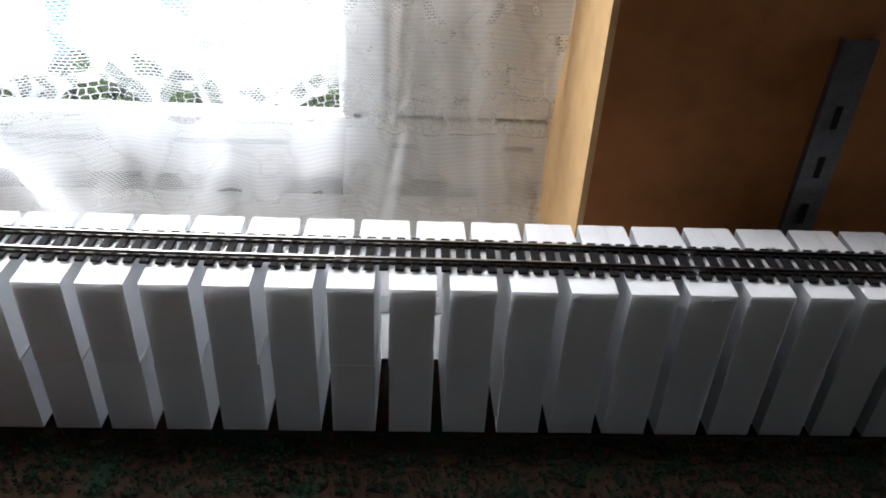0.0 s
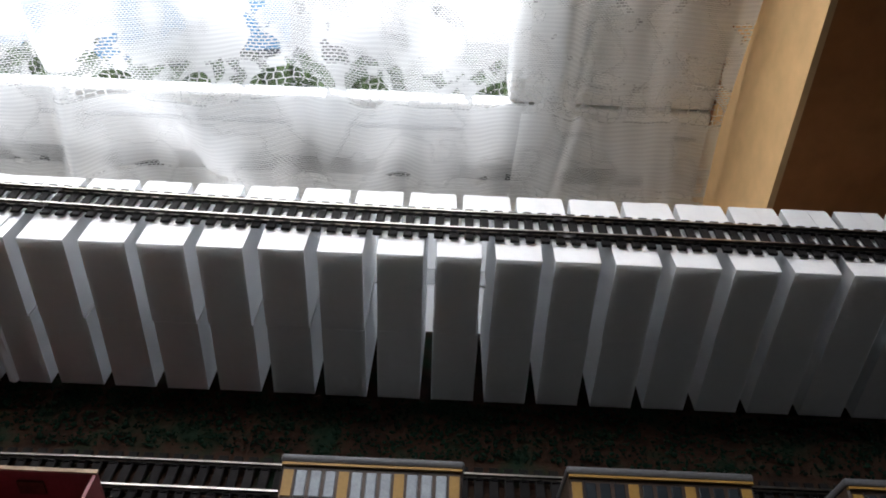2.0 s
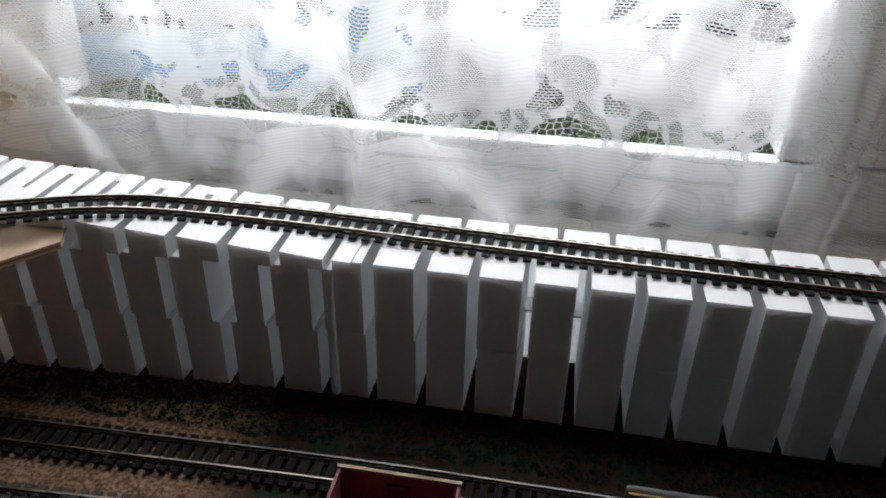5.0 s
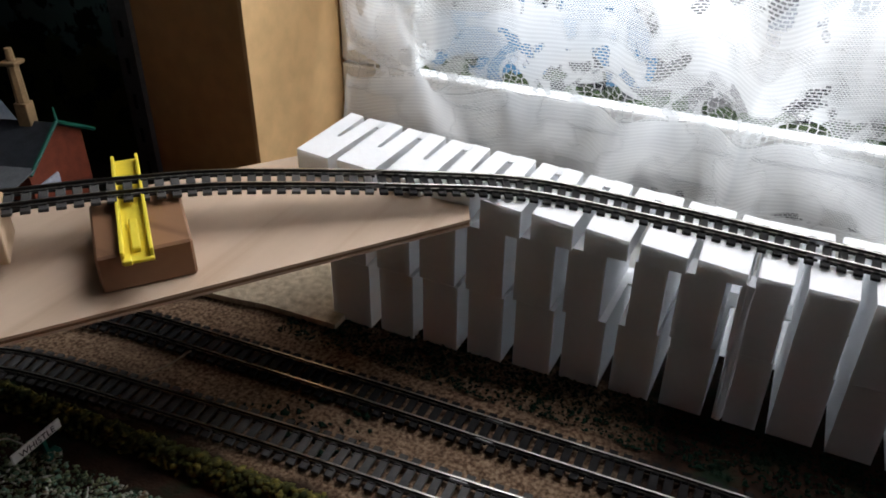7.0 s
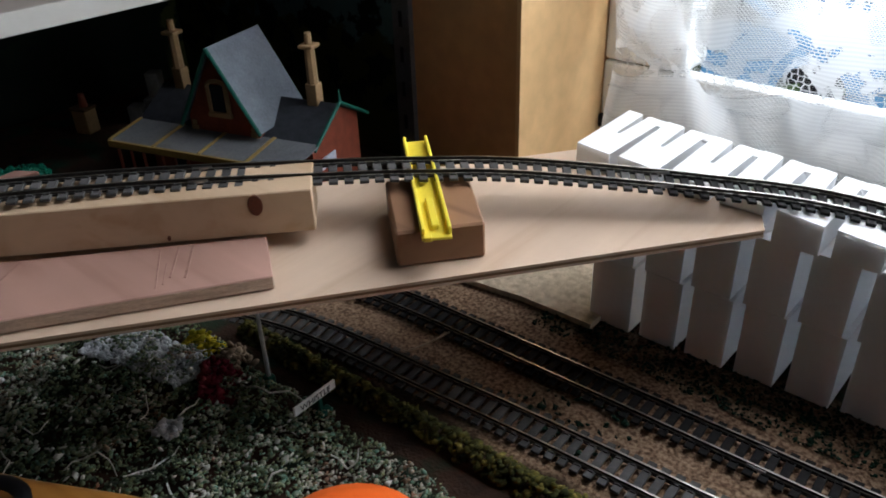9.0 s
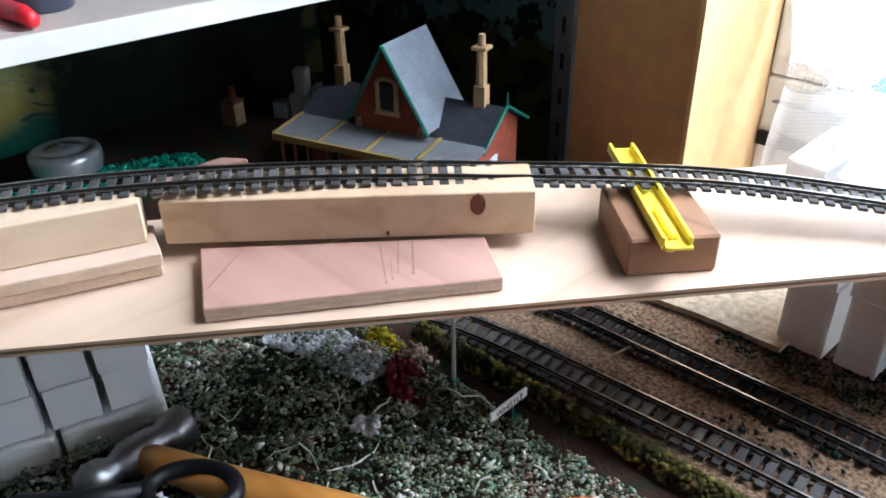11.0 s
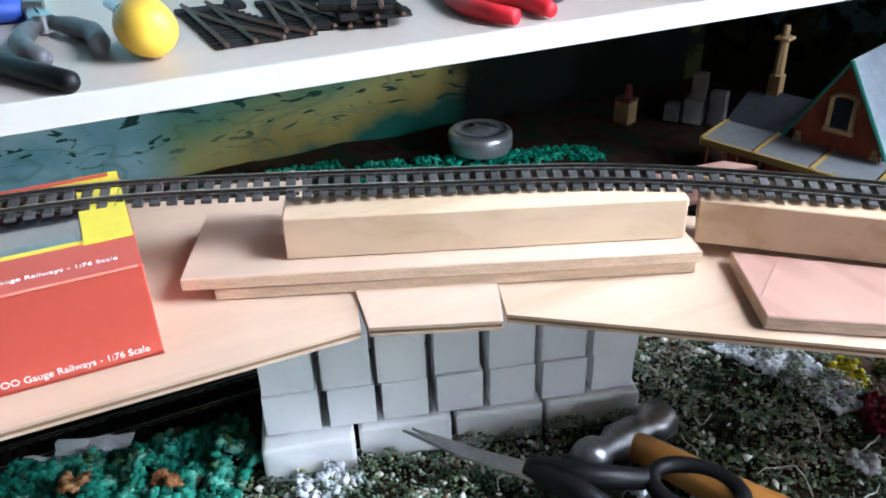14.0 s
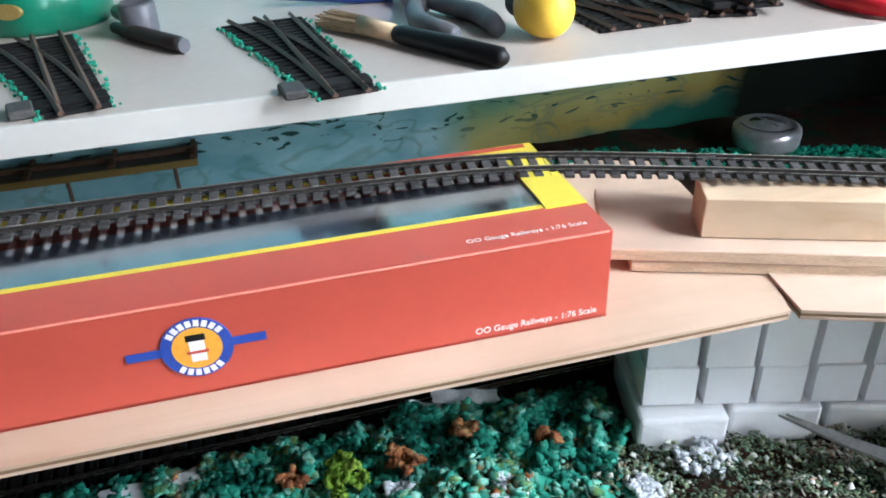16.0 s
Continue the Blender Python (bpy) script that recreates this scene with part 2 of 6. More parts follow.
def backdrop_material():
    """Hand-painted landscape: pale sky and water, fields, dark hedges and woods."""
    m = bpy.data.materials.new("painted_landscape")
    m.use_nodes = True
    nt = m.node_tree
    p = nt.nodes["Principled BSDF"]
    tc = nt.nodes.new("ShaderNodeTexCoord")
    sep = nt.nodes.new("ShaderNodeSeparateXYZ")
    nt.links.new(tc.outputs["Object"], sep.inputs[0])
    def nz(scale, detail=5, st=(1, 1, 1), dist=0.0):
        mp = nt.nodes.new("ShaderNodeMapping")
        mp.inputs["Scale"].default_value = st
        nt.links.new(tc.outputs["Object"], mp.inputs[0])
        n = nt.nodes.new("ShaderNodeTexNoise")
        n.inputs["Scale"].default_value, n.inputs["Detail"].default_value, n.inputs["Distortion"].default_value = scale, detail, dist
        nt.links.new(mp.outputs[0], n.inputs["Vector"])
        return n.outputs[0]
    def arith(op, a, b):
        k = nt.nodes.new("ShaderNodeMath")
        k.operation = op
        for i, v in enumerate((a, b)):
            if isinstance(v, (int, float)):
                k.inputs[i].default_value = v
            else:
                nt.links.new(v, k.inputs[i])
        return k.outputs[0]
    def mixc(f, a, b):
        x = nt.nodes.new("ShaderNodeMix")
        x.data_type = "RGBA"
        nt.links.new(f, x.inputs["Factor"])
        for s, v in (("A", a), ("B", b)):
            if isinstance(v, tuple):
                x.inputs[s].default_value = (*v, 1)
            else:
                nt.links.new(v, x.inputs[s])
        return x.outputs["Result"]
    def step(src, a, b):
        r = nt.nodes.new("ShaderNodeMapRange")
        r.inputs["From Min"].default_value, r.inputs["From Max"].default_value = a, b
        nt.links.new(src, r.inputs[0])
        return r.outputs[0]
    # fields run up towards the corner
    along = arith("ADD", sep.outputs[0], sep.outputs[1])
    h = arith("ADD", arith("SUBTRACT", sep.outputs[2], arith("MULTIPLY", arith("ADD", along, 1.35), 0.2)), arith("MULTIPLY", arith("SUBTRACT", nz(14, 4), 0.5), 0.05))
    fields = ramp_nodes(nt, step(h, -0.04, 0.14), [(0.0, (0.015, 0.17, 0.10)), (0.24, (0.02, 0.12, 0.09)), (0.33, (0.34, 0.27, 0.07)), (0.48, (0.45, 0.43, 0.16)), (0.62, (0.20, 0.36, 0.20)), (0.75, (0.15, 0.34, 0.30)), (1.0, (0.25, 0.45, 0.45))])
    sky = ramp_nodes(nt, nz(16, 4, (1, 1, 2)), [(0.35, (0.20, 0.45, 0.50)), (0.55, (0.30, 0.57, 0.60)), (0.7, (0.45, 0.68, 0.70))])
    base = mixc(step(along, -1.42, -1.46), fields, sky)
    hedge = arith("MULTIPLY", step(nz(24, 8, (1, 1, 3.2), 1.8), 0.600, 0.612), step(sep.outputs[2], 0.03, 0.05))
    hill = arith("ABSOLUTE", arith("SUBTRACT", nz(9, 3, (1, 1, 2.5), 0.6), 0.5), 0.0)
    base = mixc(arith("MULTIPLY", step(hill, 0.030, 0.004), 0.38), base, (0.09, 0.19, 0.15))
    base = mixc(hedge, base, (0.025, 0.085, 0.07))
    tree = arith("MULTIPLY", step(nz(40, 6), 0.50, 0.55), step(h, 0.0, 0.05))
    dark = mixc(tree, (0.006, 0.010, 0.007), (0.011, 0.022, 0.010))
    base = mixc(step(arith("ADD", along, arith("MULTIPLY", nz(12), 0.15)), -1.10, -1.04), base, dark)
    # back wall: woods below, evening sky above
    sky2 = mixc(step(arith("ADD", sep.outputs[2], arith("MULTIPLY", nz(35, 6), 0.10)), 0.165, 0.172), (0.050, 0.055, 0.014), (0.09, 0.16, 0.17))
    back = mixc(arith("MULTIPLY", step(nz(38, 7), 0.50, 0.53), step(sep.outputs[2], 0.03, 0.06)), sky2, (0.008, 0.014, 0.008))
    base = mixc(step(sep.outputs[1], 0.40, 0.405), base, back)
    nt.links.new(base, p.inputs["Base Color"])
    p.inputs["Roughness"].default_value, p.inputs["Specular IOR Level"].default_value = 0.85, 0.15
    return m


def lace_material():
    """White net curtain: translucent weave, with open cells in floral bands."""
    m = bpy.data.materials.new("white_lace")
    m.use_nodes = True
    nt = m.node_tree
    out = nt.nodes["Material Output"]
    nt.nodes.remove(nt.nodes["Principled BSDF"])
    tc = nt.nodes.new("ShaderNodeTexCoord")
    def arith(op, a, b=0.0):
        k = nt.nodes.new("ShaderNodeMath")
        k.operation = op
        for i, v in enumerate((a, b)):
            if isinstance(v, (int, float)):
                k.inputs[i].default_value = v
            else:
                nt.links.new(v, k.inputs[i])
        return k.outputs[0]
    uv = tc.outputs["UV"]
    sep = nt.nodes.new("ShaderNodeSeparateXYZ")
    nt.links.new(uv, sep.inputs[0])
    u, z = sep.outputs[0], sep.outputs[1]
    def nz(scale, detail=3):
        n = nt.nodes.new("ShaderNodeTexNoise")
        n.inputs["Scale"].default_value, n.inputs["Detail"].default_value = scale, detail
        nt.links.new(uv, n.inputs["Vector"])
        return n.outputs[0]
    def step(src, a, b, lo=0.0, hi=1.0):
        r = nt.nodes.new("ShaderNodeMapRange")
        r.inputs["From Min"].default_value, r.inputs["From Max"].default_value = a, b
        r.inputs["To Min"].default_value, r.inputs["To Max"].default_value = lo, hi
        nt.links.new(src, r.inputs[0])
        return r.outputs[0]
    def cells(scale, thr):
        mp = nt.nodes.new("ShaderNodeMapping")
        mp.inputs["Scale"].default_value = (1, 1.6, 0)
        nt.links.new(uv, mp.inputs[0])
        v = nt.nodes.new("ShaderNodeTexVoronoi")
        v.voronoi_dimensions, v.feature = "2D", "DISTANCE_TO_EDGE"
        v.inputs["Scale"].default_value, v.inputs["Randomness"].default_value = scale, 0.55
        nt.links.new(mp.outputs[0], v.inputs["Vector"])
        return step(v.outputs["Distance"], thr, thr + 0.03)
    def rows(scale, thread):
        b = nt.nodes.new("ShaderNodeTexBrick")
        b.inputs["Scale"].default_value, b.inputs["Mortar Size"].default_value = scale, thread
        b.inputs["Mortar Smooth"].default_value = 0.2
        nt.links.new(uv, b.inputs["Vector"])
        return arith("SUBTRACT", 1.0, b.outputs["Fac"])
    drift = arith("MULTIPLY", arith("SUBTRACT", nz(6, 1), 0.5), 0.16)
    wu = arith("ADD", arith("ADD", u, drift), arith("MULTIPLY", arith("SUBTRACT", nz(18, 2), 0.5), 0.026))
    wz = arith("ADD", z, arith("MULTIPLY", arith("SUBTRACT", nz(23, 2), 0.5), 0.016))
    def repeat(period, phase):
        f = arith("FRACT", arith("ADD", arith("DIVIDE", wu, period), phase))
        return arith("MULTIPLY", arith("SUBTRACT", f, 0.5), period)
    def oval(du, dz, a, b):
        p, q = arith("DIVIDE", du, a), arith("DIVIDE", dz, b)
        return arith("ADD", arith("MULTIPLY", p, p), arith("MULTIPLY", q, q))
    def near(src, value, width):
        return step(arith("ABSOLUTE", arith("SUBTRACT", src, value)), width, width * 0.75)
    # flower motifs of open cells low down, ringed by chains of small square holes
    du = repeat(0.078, 0.30)
    dz = arith("SUBTRACT", wz, 0.107)
    flower = step(oval(du, dz, 0.0230, 0.0125), 1.0, 0.92)
    clear = step(z, 0.0960, 0.0985)
    big = arith("MULTIPLY", arith("MULTIPLY", cells(140, 0.06), flower), clear)
    ring = near(oval(du, arith("SUBTRACT", wz, 0.098), 0.033, 0.034), 1.0, 0.30)
    low = arith("MULTIPLY", arith("MULTIPLY", clear, step(wz, 0.128, 0.122)), step(nz(48, 2), 0.50, 0.53))
    small = arith("MULTIPLY", rows(140, 0.06), arith("MAXIMUM", low, arith("MULTIPLY", ring, arith("MULTIPLY", clear, step(nz(40, 2), 0.46, 0.50)))))
    scatter = arith("MULTIPLY", arith("MULTIPLY", rows(105, 0.06), step(nz(33, 2), 0.585, 0.61)), step(z, 0.12, 0.13))
    small = arith("MAXIMUM", small, scatter)
    # larger rosettes above
    dv = repeat(0.135, 0.1)
    rose = near(oval(dv, arith("SUBTRACT", wz, 0.205), 0.036, 0.042), 1.0, 0.24)
    core = step(oval(dv, arith("SUBTRACT", wz, 0.205), 0.014, 0.012), 1.0, 0.9)
    rose2 = near(oval(repeat(0.135, 0.6), arith("SUBTRACT", wz, 0.330), 0.040, 0.050), 1.0, 0.24)
    upper = arith("MULTIPLY", rows(120, 0.055), arith("MULTIPLY", arith("MAXIMUM", rose, rose2), step(nz(30, 2), 0.54, 0.57, 0.0, 0.6)))
    upper = arith("MAXIMUM", upper, arith("MULTIPLY", arith("MULTIPLY", cells(165, 0.08), 0.5), core))
    # broken row of holes along the hem
    hem = arith("MULTIPLY", arith("MULTIPLY", near(arith("ADD", z, arith("MULTIPLY", drift, 0.05)), 0.036, 0.0034), step(nz(60, 2), 0.50, 0.53)), rows(135, 0.055))
    big = arith("MAXIMUM", arith("MAXIMUM", big, small), arith("MAXIMUM", upper, hem))
    # fine mesh of the ground weave: rows of thread, closer in the worked patches
    worked = step(nz(19, 2), 0.46, 0.54)
    mesh = arith("MULTIPLY", rows(190, 0.085), step(worked, 0.0, 1.0, 0.14, 0.85))
    holes = arith("MAXIMUM", big, mesh)
    wave = arith("ADD", z, arith("MULTIPLY", nz(14, 2), 0.012))
    stripe = arith("MULTIPLY", arith("SINE", arith("MULTIPLY", wave, 1900.0)), 0.065)
    sheer = arith("ADD", step(nz(11, 2), 0.44, 0.56, 0.08, 0.18), stripe)
    alpha = arith("MAXIMUM", holes, sheer)
    tr = nt.nodes.new("ShaderNodeBsdfTransparent")
    df = nt.nodes.new("ShaderNodeBsdfDiffuse")
    df.inputs[0].default_value = (0.82, 0.82, 0.80, 1)
    tl = nt.nodes.new("ShaderNodeBsdfTranslucent")
    tl.inputs[0].default_value = (0.80, 0.81, 0.80, 1)
    mx = nt.nodes.new("ShaderNodeMixShader")
    mx.inputs[0].default_value = 0.5
    nt.links.new(df.outputs[0], mx.inputs[1])
    nt.links.new(tl.outputs[0], mx.inputs[2])
    fin = nt.nodes.new("ShaderNodeMixShader")
    nt.links.new(alpha, fin.inputs[0])
    nt.links.new(mx.outputs[0], fin.inputs[1])
    nt.links.new(tr.outputs[0], fin.inputs[2])
    nt.links.new(fin.outputs[0], out.inputs[0])
    return m


def glass_material(name, tint=(1, 1, 1), rough=0.0, sheen=0.12):
    m = bpy.data.materials.new(name)
    m.use_nodes = True
    nt = m.node_tree
    nt.nodes.remove(nt.nodes["Principled BSDF"])
    tr = nt.nodes.new("ShaderNodeBsdfTransparent")
    tr.inputs[0].default_value = (*tint, 1)
    gl = nt.nodes.new("ShaderNodeBsdfGlossy")
    gl.inputs["Roughness"].default_value = rough
    mx = nt.nodes.new("ShaderNodeMixShader")
    mx.inputs[0].default_value = sheen
    nt.links.new(tr.outputs[0], mx.inputs[1])
    nt.links.new(gl.outputs[0], mx.inputs[2])
    nt.links.new(mx.outputs[0], nt.nodes["Material Output"].inputs[0])
    return m


M_TERRAIN = terrain_material()
M_BACKDROP = backdrop_material()
M_LACE = lace_material()
M_GLASS = glass_material("window_glass", (0.97, 0.98, 0.98), 0.0, 0.05)
M_FILM = glass_material("clear_plastic_film", (0.85, 0.88, 0.92), 0.12, 0.35)


# ---- mesh helpers ----
def part(name, bm, material, parent=None, label="", smooth=False):
    """Links a bmesh as one mesh object, under a thing or a part."""
    me = bpy.data.meshes.new(name)
    bmesh.ops.recalc_face_normals(bm, faces=bm.faces)
    bm.to_mesh(me)
    bm.free()
    for mm in (material if isinstance(material, (list, tuple)) else [material]):
        me.materials.append(mm)
    if smooth:
        for f in me.polygons:
            f.use_smooth = True
    ob = new(name, me)
    if parent:
        ob.parent = parent
    if label:
        ob["label"] = label
    return ob


def thing(name, label, category, m=None, group="", kind=""):
    ob = new(name)
    ob.empty_display_size = 0.02
    if m is not None:
        ob.matrix_world = m
    return tagged(ob, label, category, group, kind)


def box(sx, sy, sz, c=(0, 0, 0), bevel=0.0, seg=1, bm=None, m=None):
    """A box of that size centred at c."""
    bm = bm or bmesh.new()
    r = bmesh.ops.create_cube(bm, size=1.0, matrix=(m or Matrix()) @ Matrix.Translation(c) @ Matrix.Diagonal((sx, sy, sz, 1)))
    if bevel:
        es = list({e for v in r["verts"] for e in v.link_edges})
        bmesh.ops.bevel(bm, geom=es, offset=bevel, segments=seg, affect="EDGES", profile=0.5)
    return bm


def cyl(r1, r2, h, c=(0, 0, 0), n=20, bm=None, m=None, cap=True):
    """A cone stump whose axis is z, centred at c."""
    bm = bm or bmesh.new()
    bmesh.ops.create_cone(bm, cap_ends=cap, segments=n, radius1=r1, radius2=r2, depth=h, matrix=(m or Matrix()) @ Matrix.Translation(c))
    return bm


def prism(pts, z0, z1, bm=None, bevel=0.0):
    """A flat outline (x, y) raised from z0 to z1; either may be a function of x."""
    bm = bm or bmesh.new()
    lo = z0 if callable(z0) else (lambda x: z0)
    hi = z1 if callable(z1) else (lambda x: z1)
    a = [bm.verts.new((x, y, lo(x))) for x, y in pts]
    b = [bm.verts.new((x, y, hi(x))) for x, y in pts]
    n = len(pts)
    fs = [bm.faces.new(a[::-1]), bm.faces.new(b)]
    for i in range(n):
        bm.faces.new((a[i], a[(i + 1) % n], b[(i + 1) % n], b[i]))
    bmesh.ops.recalc_face_normals(bm, faces=bm.faces)
    if bevel:
        bmesh.ops.bevel(bm, geom=[e for e in bm.edges], offset=bevel, segments=1, affect="EDGES")
    elif n > 4:
        bmesh.ops.triangulate(bm, faces=fs, ngon_method="EAR_CLIP")
    return bm


def revolve(profile, n=28, bm=None, m=None):
    """Turned body from (radius, height) rows."""
    bm = bm or bmesh.new()
    m = m or Matrix()
    rings = []
    for r, z in profile:
        rings.append([bm.verts.new(m @ Vector((r * math.cos(k * math.tau / n), r * math.sin(k * math.tau / n), z))) for k in range(n)])
    for a, b in zip(rings, rings[1:]):
        for k in range(n):
            bm.faces.new((a[k], a[(k + 1) % n], b[(k + 1) % n], b[k]))
    bm.faces.new(rings[0][::-1])
    bm.faces.new(rings[-1])
    return bm


def tube(points, radius, n=10, bm=None, closed=False):
    """A round bar along points; radius may be a list."""
    bm = bm or bmesh.new()
    pts = [Vector(p) for p in points]
    rad = radius if isinstance(radius, (list, tuple)) else [radius] * len(pts)
    rings = []
    k = len(pts)
    for i, p in enumerate(pts):
        d = (pts[(i + 1) % k] - pts[i - 1]) if closed else (pts[min(i + 1, k - 1)] - pts[max(i - 1, 0)])
        d.normalize()
        s = d.cross(Vector((0, 0, 1)))
        if s.length < 1e-4:
            s = Vector((1, 0, 0))
        s.normalize()
        w = s.cross(d)
        rings.append([bm.verts.new(p + rad[i] * (s * math.cos(a * math.tau / n) + w * math.sin(a * math.tau / n))) for a in range(n)])
    for a, b in zip(rings, rings[1:] + ([rings[0]] if closed else [])):
        for j in range(n):
            bm.faces.new((a[j], a[(j + 1) % n], b[(j + 1) % n], b[j]))
    if not closed:
        bm.faces.new(rings[0][::-1])
        bm.faces.new(rings[-1])
    return bm


def spline(pts, step=0.004):
    """Points every step along a smooth curve through pts."""
    p = [Vector(q) for q in pts]
    p = [p[0] * 2 - p[1]] + p + [p[-1] * 2 - p[-2]]
    fine = []
    for i in range(1, len(p) - 2):
        a, b, c, d = p[i - 1:i + 3]
        for k in range(24):
            t = k / 24
            fine.append(0.5 * ((2 * b) + (c - a) * t + (2 * a - 5 * b + 4 * c - d) * t * t + (3 * b - a - 3 * c + d) * t ** 3))
    fine.append(p[-2])
    out, acc = [fine[0]], 0.0
    for a, b in zip(fine, fine[1:]):
        seg = (b - a).length
        while acc + seg >= step:
            a = a + (b - a) * ((step - acc) / seg)
            seg = (b - a).length
            acc = 0.0
            out.append(a.copy())
        acc += seg
    return out


# ---- track ----
GAUGE, PITCH = 0.0168, 0.0079
RAIL_XS = [(-0.0011, -0.0026), (0.0011, -0.0026), (0.0011, -0.0021), (0.0004, -0.0018), (0.0004, -0.0008), (0.0006, -0.0006), (0.0006, 0.0), (-0.0006, 0.0), (-0.0006, -0.0006), (-0.0004, -0.0008), (-0.0004, -0.0018), (-0.0011, -0.0021)]


def sleeper_mesh(material):
    bm = box(0.0048, 0.0300, 0.0018, (0, 0, -0.0035), 0.0003)
    for s in (-1, 1):
        for e in (-1, 1):
            box(0.0030, 0.0014, 0.0010, (0, s * GAUGE / 2 + e * 0.0017, -0.0022), bm=bm)
    me = bpy.data.meshes.new("sleeper")
    bm.to_mesh(me)
    bm.free()
    me.materials.append(material)
    return me


MESH_SLEEPER = sleeper_mesh(M_SLEEPER)
MESH_SLEEPER_GREY = sleeper_mesh(M_SLEEPER_GREY)


def rail_sweep(points, side, material, parent):
    bm = bmesh.new()
    rings = []
    n = len(points)
    for i, p in enumerate(points):
        d = (points[min(i + 1, n - 1)] - points[max(i - 1, 0)]).normalized()
        s = d.cross(Vector((0, 0, 1))).normalized()
        c = p + s * side
        rings.append([bm.verts.new(c + s * a + Vector((0, 0, b))) for a, b in RAIL_XS])
    k = len(RAIL_XS)
    for a, b in zip(rings, rings[1:]):
        for j in range(k):
            bm.faces.new((a[j], a[(j + 1) % k], b[(j + 1) % k], b[j]))
    bm.faces.new(rings[0][::-1])
    bm.faces.new(rings[-1])
    ob = part("rail", bm, [material, M_RAIL_SIDE], parent)
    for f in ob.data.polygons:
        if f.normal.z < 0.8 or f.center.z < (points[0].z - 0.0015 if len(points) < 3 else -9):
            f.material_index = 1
    return ob


def track_section(points, label, grey=False, group="track sections"):
    """One length of track: two rails, sleepers and two runners that tie them."""
    top = thing("track_section", label, "model track", Matrix.Translation(points[0]), group)
    local = [p - points[0] for p in points]
    for s in (-1, 1):
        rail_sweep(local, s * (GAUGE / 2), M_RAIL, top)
    length = (len(local) - 1) * 0.004
    count = max(2, int(length / PITCH))
    for i in range(count):
        f = (i + 0.5) / count * (len(local) - 1)
        k = min(int(f), len(local) - 2)
        p = local[k].lerp(local[k + 1], f - k)
        d = local[k + 1] - local[k]
        ob = new("sleeper", MESH_SLEEPER_GREY if grey else MESH_SLEEPER)
        ob.parent = top
        ob.location = p
        ob.rotation_euler = (0, -math.atan2(d.z, d.xy.length), math.atan2(d.y, d.x))
    for s in (-1, 1):
        bm = bmesh.new()
        prev = None
        for i in range(0, len(local), 2):
            p = local[i]
            d = (local[min(i + 1, len(local) - 1)] - local[max(i - 1, 0)]).normalized()
            n = d.cross(Vector((0, 0, 1))).normalized()
            ring = [bm.verts.new(p + n * (s * GAUGE / 2 + a) + Vector((0, 0, b))) for a, b in ((-0.0012, -0.0043), (0.0012, -0.0043), (0.0012, -0.0031), (-0.0012, -0.0031))]
            if prev:
                for j in range(4):
                    bm.faces.new((prev[j], prev[(j + 1) % 4], ring[(j + 1) % 4], ring[j]))
            else:
                bm.faces.new(ring[::-1])
            prev = ring
        bm.faces.new(prev)
        part("runner", bm, M_SLEEPER_GREY if grey else M_SLEEPER, top)
    # joiners at the start
    for s in (-1, 1):
        d = (local[1] - local[0]).normalized()
        n = d.cross(Vector((0, 0, 1)))
        mm = Matrix.Translation(local[0] + n * s * GAUGE / 2 + Vector((0, 0, -0.0017)) + d * 0.001) @ Matrix.Rotation(math.atan2(d.y, d.x), 4, "Z")
        part("rail_joiner", box(0.010, 0.0030, 0.0016, bm=bmesh.new(), m=mm), M_STEEL, top)
    return top


def lay(points, cuts, label, greys=(), group="track sections"):
    """Lays sections along a centre line; cuts are distances along it."""
    pts = spline(points)
    ends = [0] + [int(c / 0.004) for c in cuts] + [len(pts) - 1]
    for i, (a, b) in enumerate(zip(ends, ends[1:])):
        track_section(pts[a:b + 1], label, grey=i in greys, group=group)


UPPER = [(0.46, 0.353, 0.107), (0.183, 0.356, 0.107), (0.074, 0.358, 0.107), (-0.111, 0.360, 0.107), (-0.25, 0.364, 0.107), (-0.335, 0.365, 0.1085),
         (-0.406, 0.358, 0.113), (-0.470, 0.342, 0.1195), (-0.525, 0.306, 0.127), (-0.603, 0.251, 0.135), (-0.644, 0.211, 0.139), (-0.676, 0.174, 0.142),
         (-0.75, 0.088, 0.147), (-0.815, -0.008, 0.1505), (-0.858, -0.105, 0.152), (-0.884, -0.185, 0.1555), (-0.900, -0.255, 0.1595), (-0.906, -0.33, 0.1615),
         (-0.906, -0.42, 0.163), (-0.905, -0.6, 0.166), (-0.905, -0.9, 0.17)]
lay(UPPER, (0.30, 0.485, 0.77, 1.02, 1.27, 1.60), "model track with black plastic sleepers climbing on blocks", greys=(4, 5, 6), group="upper track")
LOWER_A = [(0.55, 0.262, 0.0065), (0.2, 0.262, 0.0065), (-0.1, 0.263, 0.0065), (-0.3, 0.263, 0.0065), (-0.45, 0.258, 0.0065), (-0.6, 0.252, 0.0065), (-0.73, 0.243, 0.0065), (-0.84, 0.215, 0.0065), (-0.95, 0.14, 0.0065), (-1.0, 0.0, 0.0065), (-1.01, -0.3, 0.0065), (-1.01, -0.85, 0.0065)]
